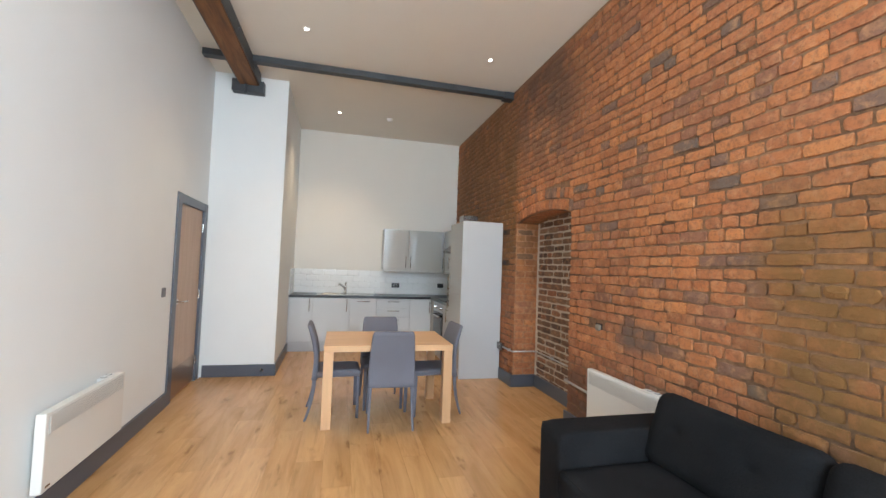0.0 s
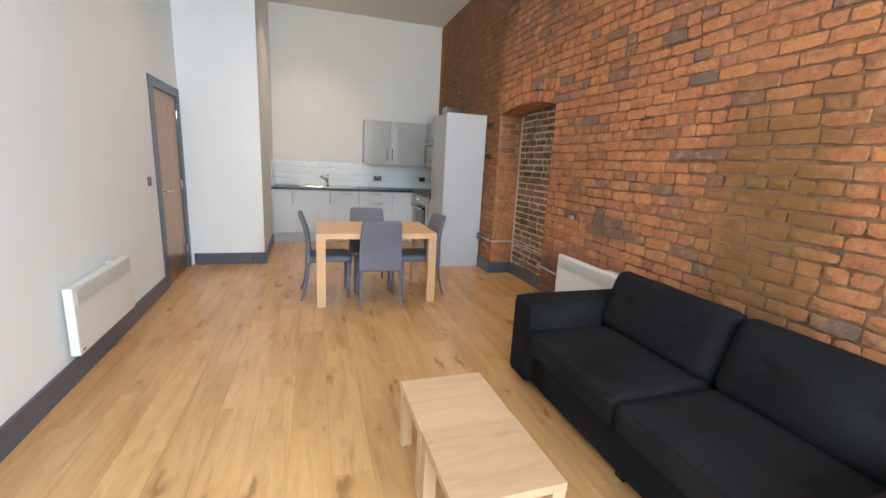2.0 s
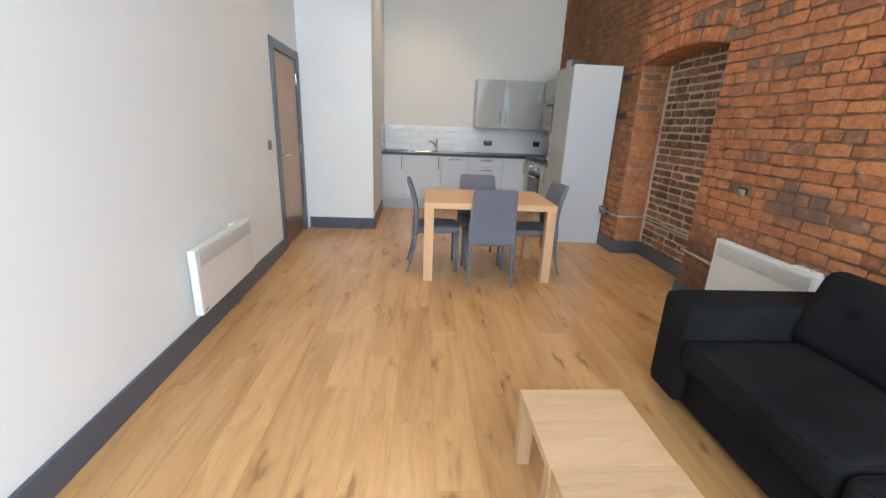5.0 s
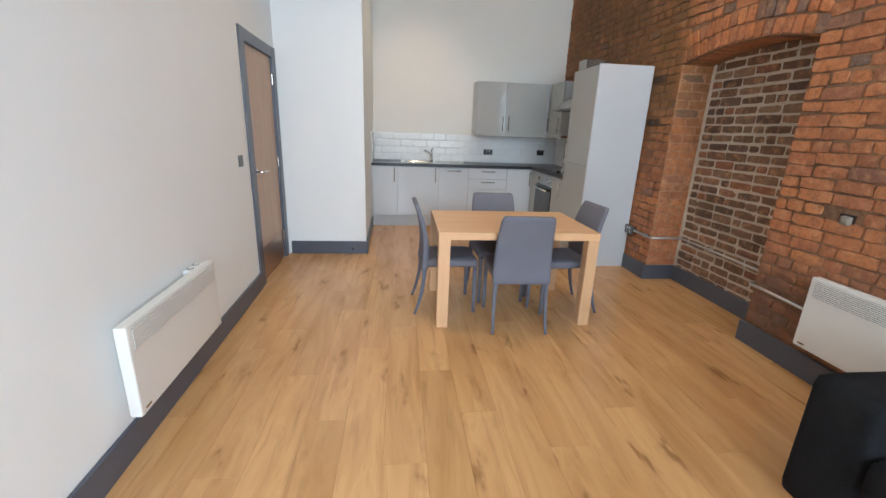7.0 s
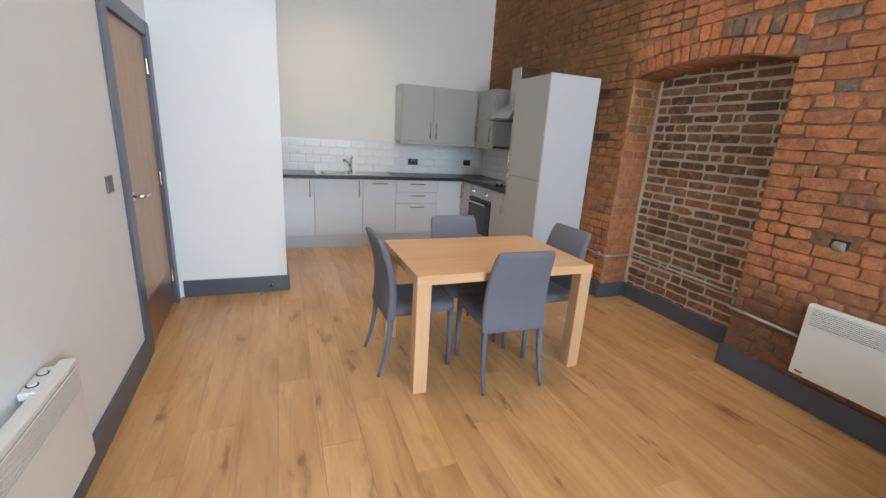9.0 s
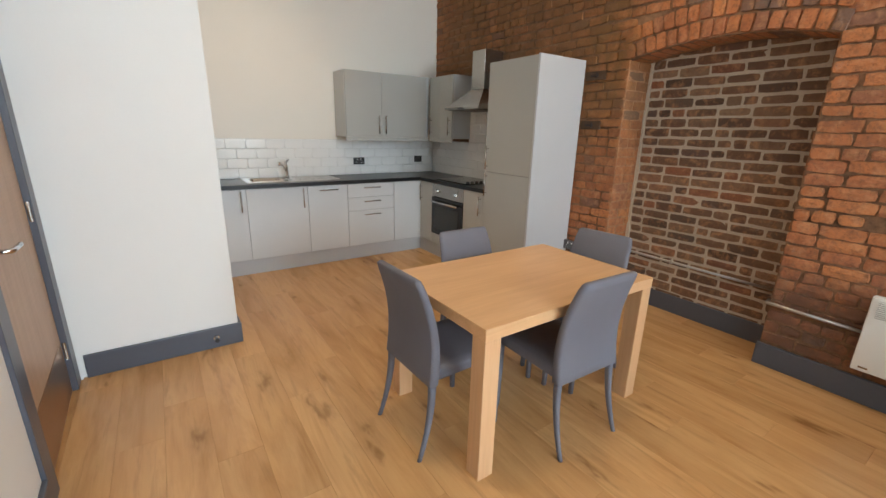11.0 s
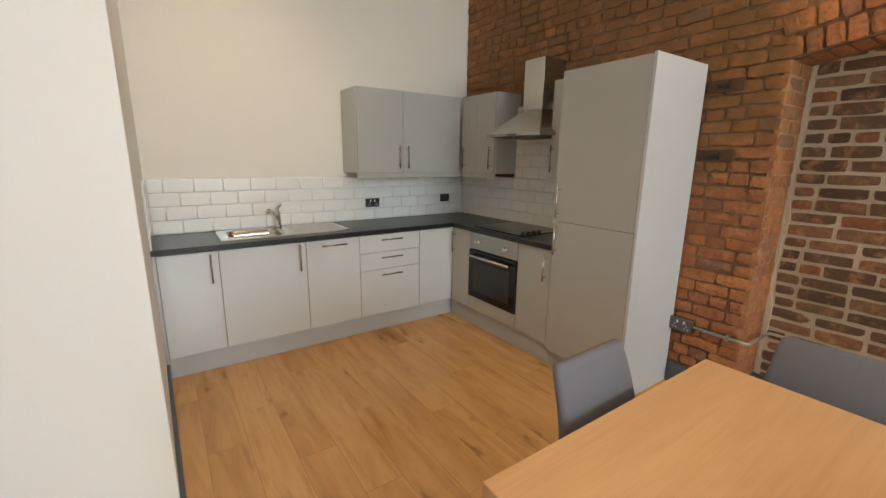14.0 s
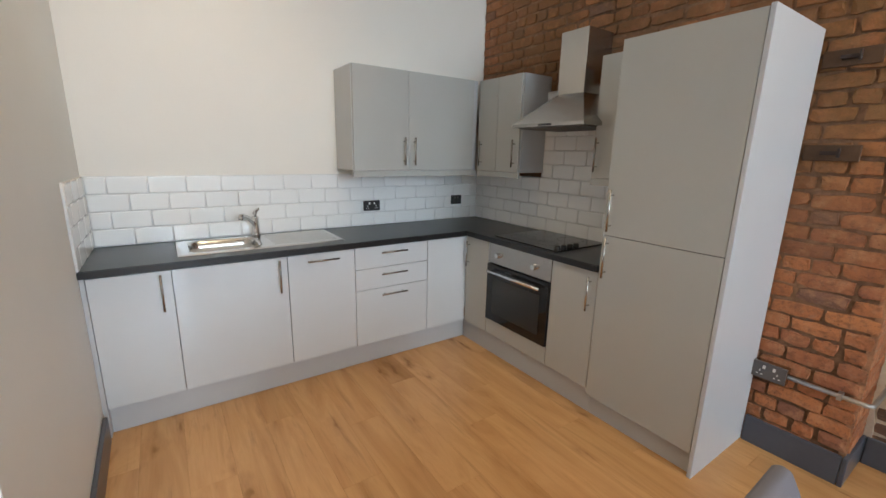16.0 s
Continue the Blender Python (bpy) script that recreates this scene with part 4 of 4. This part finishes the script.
part("collar", tubed([(0, 0, 0), (0, -0.005, 0)], 0.018, 16), M_CHROME, stop)

# ---- pieces of walls and floor ----


def block(l, h, seed, chip=0.005):
    """A worn brick's face: rounded arrises, uneven outline, a slightly dished front; x runs into the wall."""
    rng = random.Random(seed)
    js = lambda k: (rng.random() - 0.5) * 2 * k
    ring = [(-1, -1), (-0.5, -1), (0, -1), (0.5, -1), (1, -1), (1, 0), (1, 1), (0.5, 1), (0, 1), (-0.5, 1), (-1, 1), (-1, 0)]
    worn = rng.random() ** 2
    verts, top = [], []
    for c, s in ring:
        y, z = c * l / 2 + js(chip * 0.5), s * h / 2 + js(chip * 0.45)
        corner = abs(c) == 1 and abs(s) == 1
        inset = 0.002 + rng.random() * 0.003 + (rng.random() * 0.006 if corner else 0) + worn * 0.003
        verts.append((0.02, y - (c * 0.004 if corner else 0), z - (s * 0.004 if corner else 0)))
        top.append((0.001 + js(0.0015) + worn * 0.003, y - (c if abs(c) == 1 else 0) * inset, z - s * inset))
    verts += top
    verts += [(js(0.0012) - 0.0005, k * l * 0.25 + js(0.006), js(0.006)) for k in (-1, 0, 1)]
    faces = [(k, (k + 1) % 12, (k + 1) % 12 + 12, k + 12) for k in range(12)]
    faces += [(12, 13, 24, 23), (13, 14, 25, 24), (14, 15, 26, 25), (15, 16, 17, 26), (23, 24, 21, 22), (24, 25, 20, 21), (25, 26, 19, 20), (26, 17, 18, 19)]
    return verts, faces


def raw_mesh(name, verts, faces, material, smooth=False):
    me = bpy.data.meshes.new(name)
    me.from_pydata(verts, [], faces)
    me.materials.append(material)
    bm = bmesh.new()
    bm.from_mesh(me)
    bmesh.ops.recalc_face_normals(bm, faces=bm.faces)
    bm.to_mesh(me)
    bm.free()
    if smooth:
        me.polygons.foreach_set("use_smooth", [True] * len(me.polygons))
    return me


class Masonry:
    """Lays bricks: those of the nearest stretch as parts that share meshes, the rest joined in one mesh."""

    def __init__(self, parent, single, joined, name):
        self.parent, self.single, self.joined, self.name = parent, single, joined, name
        self.verts, self.faces, self.shared, self.count, self.rng = [], [], {}, 0, random.Random(5)

    def lay(self, m, l, h, own, proud=0.0, chip=0.005):
        """m: the pose of the brick's face centre."""
        if own and self.count < 300:
            key = (round(l, 2), round(h, 2), self.rng.randrange(5))
            if key not in self.shared:
                self.shared[key] = raw_mesh(self.name, *block(key[0], key[1], int(key[0] * 1000) * 7 + int(key[1] * 1000) * 3 + key[2], chip=chip), self.single)
            ob = new(self.name, self.shared[key])
            ob.parent = self.parent
            ob.matrix_world = m
            self.count += 1
        else:
            v, f = block(l, h, self.rng.randrange(10 ** 6), chip=chip)
            base = len(self.verts)
            self.verts += [tuple(m @ Vector(p)) for p in v]
            self.faces += [tuple(base + i for i in q) for q in f]

    def done(self, label):
        ob = new(self.name + "work", raw_mesh(self.name + "work", self.verts, self.faces, self.joined))
        ob.parent = self.parent
        tagged(ob, label, kind="stuff")


def jittered(rng, x, y, z, lean=0.7):
    return pose(x + (rng.random() - 0.5) * 0.006, y, z, (rng.random() - 0.5) * 1.6 * lean, (rng.random() - 0.5) * 3 * lean, (rng.random() - 0.5) * 2.4 * lean)


rng = random.Random(11)
PITCH, JOINT = 0.075, 0.005
wall = Masonry(wall_east, M_BRICK, M_BRICK_REST, "brick")
z, course = 0.0, 0
while z < CEIL - 0.03:
    h = min(PITCH - JOINT, CEIL - z - 0.003)
    zc = z + PITCH / 2
    header = course % 5 == 3
    spans = [(REAR, KIT)]
    if zc < arch_z(NICHE0, RING) - 0.03:
        spans = [(REAR, NICHE0), (NICHE1, KIT)]
    elif zc < SPRING + RISE + RING:
        half = [y for y in (NICHE0 + k * 0.02 for k in range(64)) if y < NICHE1 and arch_z(y, RING) > zc - PITCH * 0.35]
        if half:
            spans = [(REAR, min(half)), (max(half), KIT)]
    if WZ0 < zc < WZ1:
        spans = [(REAR, WY0), (WY1, spans[0][1])] + spans[1:]
    for a, b in spans:
        y = a + (-rng.random() * 0.12 if a == REAR else 0)
        first = True
        if a == NICHE1:
            y -= 0.008
        while y < b - 0.03:
            l = (0.112 if header or rng.random() < 0.27 else rng.choice((0.19, 0.205, 0.215, 0.225))) + rng.uniform(-0.01, 0.01)
            if first and a != REAR and course % 2:
                l = 0.112 if not header else 0.17
            first = False
            if b - (y + l) < 0.07:
                l = b - y
            face = l - JOINT * rng.uniform(0.7, 1.3) - (rng.uniform(0.012, 0.03) if rng.random() < 0.04 else 0)
            drift = 0.007 * math.sin(y * 1.7 + course * 0.25) + 0.004 * math.sin(y * 5.1 + course * 0.6) + rng.uniform(-0.003, 0.003)
            hidden = 7.35 < y < KIT and z < 1.4 or 5.6 < y < 7.3 and z < 1.9
            hole = abs(y + l / 2 - 3.42) < 0.09 and abs(zc - 0.985) < 0.0375
            if not hole and not (hidden and y > 5.75):
                m = jittered(rng, BRICK + 0.002, y + l / 2, zc + drift * (1 if z > 0.1 else 0))
                wall.lay(m, face, h - rng.uniform(-0.001, 0.006) - (0.012 if rng.random() < 0.03 else 0), 2.35 < y < 3.88 and 0.35 < z < 2.75, chip=0.0085)
            y += l
    z += PITCH
    course += 1
# two half-brick rings over the recess
half = (NICHE1 - NICHE0) / 2
rad = (half * half + RISE * RISE) / (2 * RISE)
centre = ((NICHE0 + NICHE1) / 2, SPRING + RISE - rad)
for ring in range(2):
    r = rad + 0.058 + ring * 0.117
    sweep = math.asin(min(1, half / rad)) * 1.03
    n = 17
    for k in range(n):
        a = -sweep + 2 * sweep * (k + 0.5 + (0.3 if ring else 0) * (1 if k < n - 1 else 0)) / n
        y, zz = centre[0] + r * math.sin(a), centre[1] + r * math.cos(a)
        m = pose(BRICK - 0.004 + rng.uniform(-0.003, 0.003), y, zz, -math.degrees(a) + rng.uniform(-1, 1), 0, rng.uniform(-1, 1))
        wall.lay(m, 2 * sweep * r / n - JOINT, 0.108 + rng.uniform(-0.006, 0.004), False, chip=0.005)
# arch underside and the near jamb
for k in range(17):
    a = -sweep + 2 * sweep * (k + 0.5) / 17
    y = centre[0] + rad * math.sin(a)
    m = pose(BRICK + 0.15, y, centre[1] + rad * math.cos(a) - 0.004, -math.degrees(a), 0, 0) @ Matrix(((0, 0, 1, 0), (0, 1, 0, 0), (1, 0, 0, 0), (0, 0, 0, 1)))
    wall.lay(m, 2 * sweep * rad / 17 - JOINT, 0.22, False)
for k in range(27):
    zc = PITCH / 2 + k * PITCH
    for x0, x1 in (((0.012, 0.24), (0.246, 0.31)) if k % 2 else ((0.012, 0.13), (0.136, 0.31))):
        m = pose(BRICK + (x0 + x1) / 2, NICHE0 + 0.004 + rng.uniform(-0.003, 0.003), zc, rng.uniform(-1, 1), rng.uniform(-1, 1), -90)
        wall.lay(m, x1 - x0 - 0.003, PITCH - JOINT, False)
        if k > 1:  # the far side, half buried in old plaster
            m = pose(BRICK + (x0 + x1) / 2, NICHE1 - 0.011 + rng.uniform(-0.003, 0.003), zc, rng.uniform(-1, 1), rng.uniform(-1, 1), 90)
            wall.lay(m, x1 - x0 - 0.002, PITCH - 0.003, False, chip=0.003)
wall.done("old red bricks of the wall with worn faces")

infill = Masonry(niche_wall, M_INFILL, M_INFILL_REST, "brick")
z, course = 0.02, 0
while z < 2.12:
    y = NICHE0 - 0.01 - (0.11 if course % 2 else rng.random() * 0.03)
    while y < NICHE1 - 0.02:
        l = rng.choice((0.225, 0.225, 0.225, 0.225, 0.11)) + rng.uniform(-0.006, 0.006)
        a, b = max(y, NICHE0 + 0.003), min(y + l, NICHE1 - 0.026)
        if b - a > 0.03:
            infill.lay(pose(NICHE_X - 0.003 + rng.uniform(-0.003, 0.004), (a + b) / 2, z + 0.036, rng.uniform(-0.7, 0.7), rng.uniform(-1, 1), rng.uniform(-1, 1)), b - a - 0.010, 0.0635 + rng.uniform(-0.004, 0.004), True, chip=0.004)
        y += l
    z += 0.075
    course += 1
infill.done("dark infill bricks under the arch")
ragged = [(5.100 + rng.uniform(-0.012, 0.012), 0.15 + 1.9 * k / 24) for k in range(25)]
structure("trim_recess", outline(bmesh.new(), [(5.122, 0.15)] + ragged + [(5.122, 2.05)], 0, NICHE_X - 0.012, NICHE_X + 0.002), M_LIME, "ragged pale mortar fillet up the edge of the recess", "mortar")

plug = thing("stone_plug", (BRICK + 0.007, 3.42, 0.985), "pale stone plug in a square hole in the brick", "stone plug")
# thin dark plate: the hole's inner shade is painted, no depth is cut
part("hole", boxed(0.003, 0.0068, -0.043, 0.043, -0.037, 0.037), M_IRON, plug, "dark plate coloured as the shaded hole round the stone")
v, f = block(0.062, 0.055, 4)
part("stone", bmesh.new(), M_STONE, plug).data = raw_mesh("stone", [(p[0] - 0.013, p[1], p[2]) for p in v], f, M_STONE, True)

# wall tiles with bevelled edges
random.seed(7)
TW, THH, TG = 0.198, 0.103, 0.0017


def tile_mesh(w, h):
    """A bevelled tile whose slope rolls softly over into the flat middle."""
    w, h = w / 2, h / 2
    v, f = [], []
    for inset, out in ((0, 0), (0, 0.0077), (0.008, 0.0084), (0.012, 0.0085)):
        ex, ez = min(inset, w * 0.6), min(inset, h * 0.6)
        v += [(-w + ex, -out, -h + ez), (w - ex, -out, -h + ez), (w - ex, -out, h - ez), (-w + ex, -out, h - ez)]
    for r in (0, 4, 8):
        f += [(r + k, r + (k + 1) % 4, r + (k + 1) % 4 + 4, r + k + 4) for k in range(4)]
    f.append((12, 13, 14, 15))
    me = raw_mesh("tile", v, f, M_TILE)
    me.polygons.foreach_set("use_smooth", [i >= 4 for i in range(len(me.polygons))])
    return me


tile_shapes = {}


def tile_field(parent, m, width, height, shift):
    """Running bond on a plane whose own x runs right and z up, facing -y."""
    row, z = 0, 0.0
    while z < height - 0.012:
        h = min(THH, height - z)
        x = -(TW / 2 if (row + shift) % 2 else 0)
        while x < width - 0.008:
            a, b = max(x, 0), min(x + TW, width)
            if b - a > 0.012:
                key = (round(b - a, 3), round(h, 3))
                if key not in tile_shapes:
                    tile_shapes[key] = tile_mesh(key[0] - TG, key[1] - TG)
                ob = new("tile", tile_shapes[key])
                ob.parent = parent
                ob.matrix_world = m @ pose((a + b) / 2, 0, z + h / 2, random.uniform(-0.25, 0.25), 0, random.uniform(-0.25, 0.25))
            x += TW
        z += THH
        row += 1


TOP = 1.327 - WT
sp = structure("splashback_north", boxed(BOX_X + 0.001, BRICK - 0.002, KIT - 0.0092, KIT - 0.0005, WT, WT + TOP), M_GROUT, "white bevelled metro tiles above the worktop", "splashback")
tile_field(sp, pose(BOX_X + 0.012, KIT - 0.003, WT), BRICK - BOX_X - 0.03, TOP, 0)
sp = structure("splashback_west", boxed(BOX_X + 0.0005, BOX_X + 0.0092, FRONT - 0.01, KIT - 0.004, WT, WT + TOP), M_GROUT, "white bevelled metro tiles on the short return wall", "splashback")
tile_field(sp, pose(BOX_X + 0.003, FRONT - 0.01, WT, 0, 0, 90), KIT - FRONT - 0.004, TOP, 1)
part("tile_trim", boxed(BOX_X + 0.0005, BOX_X + 0.012, FRONT - 0.02, FRONT - 0.0105, WT, WT + TOP + 0.004, bevel=0.002), M_WHITE, sp)
bm = boxed(BRICK - 0.0342, BRICK + 0.01, 6.143, KIT - 0.012, WT - 0.02, WT + TOP)
box(bm, BRICK - 0.0332, BRICK + 0.01, 6.452, 7.10, WT + TOP, 1.96)
sp = structure("splashback_east", bm, M_GROUT, "white bevelled metro tiles behind the hob", "splashback")
tile_field(sp, pose(BRICK - 0.028, KIT - 0.014, WT, 0, 0, -90), KIT - 0.014 - 6.142, TOP, 1)
tile_field(sp, pose(BRICK - 0.027, 7.088, WT + TOP, 0, 0, -90), 7.088 - 6.452, 0.62, 1)

# oak boards along the room
boards = bpy.data.objects["floor"]
BW, BL = 0.192, 1.285
x, col = LEFT, 0
board_shapes = {}
while x < NICHE_X:
    w = min(BW, NICHE_X + 0.01 - x)
    y = REAR - [0.2, 0.85, 0.5, 1.1][col % 4] - rng.uniform(0, 0.1)
    while y < KIT:
        a, b = max(y, REAR), min(y + BL, KIT)
        if b - a > 0.03:
            key = (round(w, 3), round(b - a, 2))
            if key not in board_shapes:
                ww, ll = key[0] / 2, (b - a) / 2
                g, e = 0.0003, 0.0007
                vs = [(sx * (ww - g), sy * (ll - g), -0.011) for sx, sy in ((-1, -1), (1, -1), (1, 1), (-1, 1))]
                vs += [(sx * (ww - g), sy * (ll - g), -e) for sx, sy in ((-1, -1), (1, -1), (1, 1), (-1, 1))]
                vs += [(sx * (ww - g - e), sy * (ll - g - e), 0) for sx, sy in ((-1, -1), (1, -1), (1, 1), (-1, 1))]
                fs = [(8, 9, 10, 11)] + [(r + k, r + (k + 1) % 4, r + (k + 1) % 4 + 4, r + k + 4) for r in (0, 4) for k in range(4)]
                board_shapes[key] = raw_mesh("floor_board", vs, fs, M_OAK)
            ob = new("floor_board", board_shapes[key])
            ob.parent = boards
            ob.location = (x + w / 2, (a + b) / 2, 0)
        y += BL
    x += BW
    col += 1
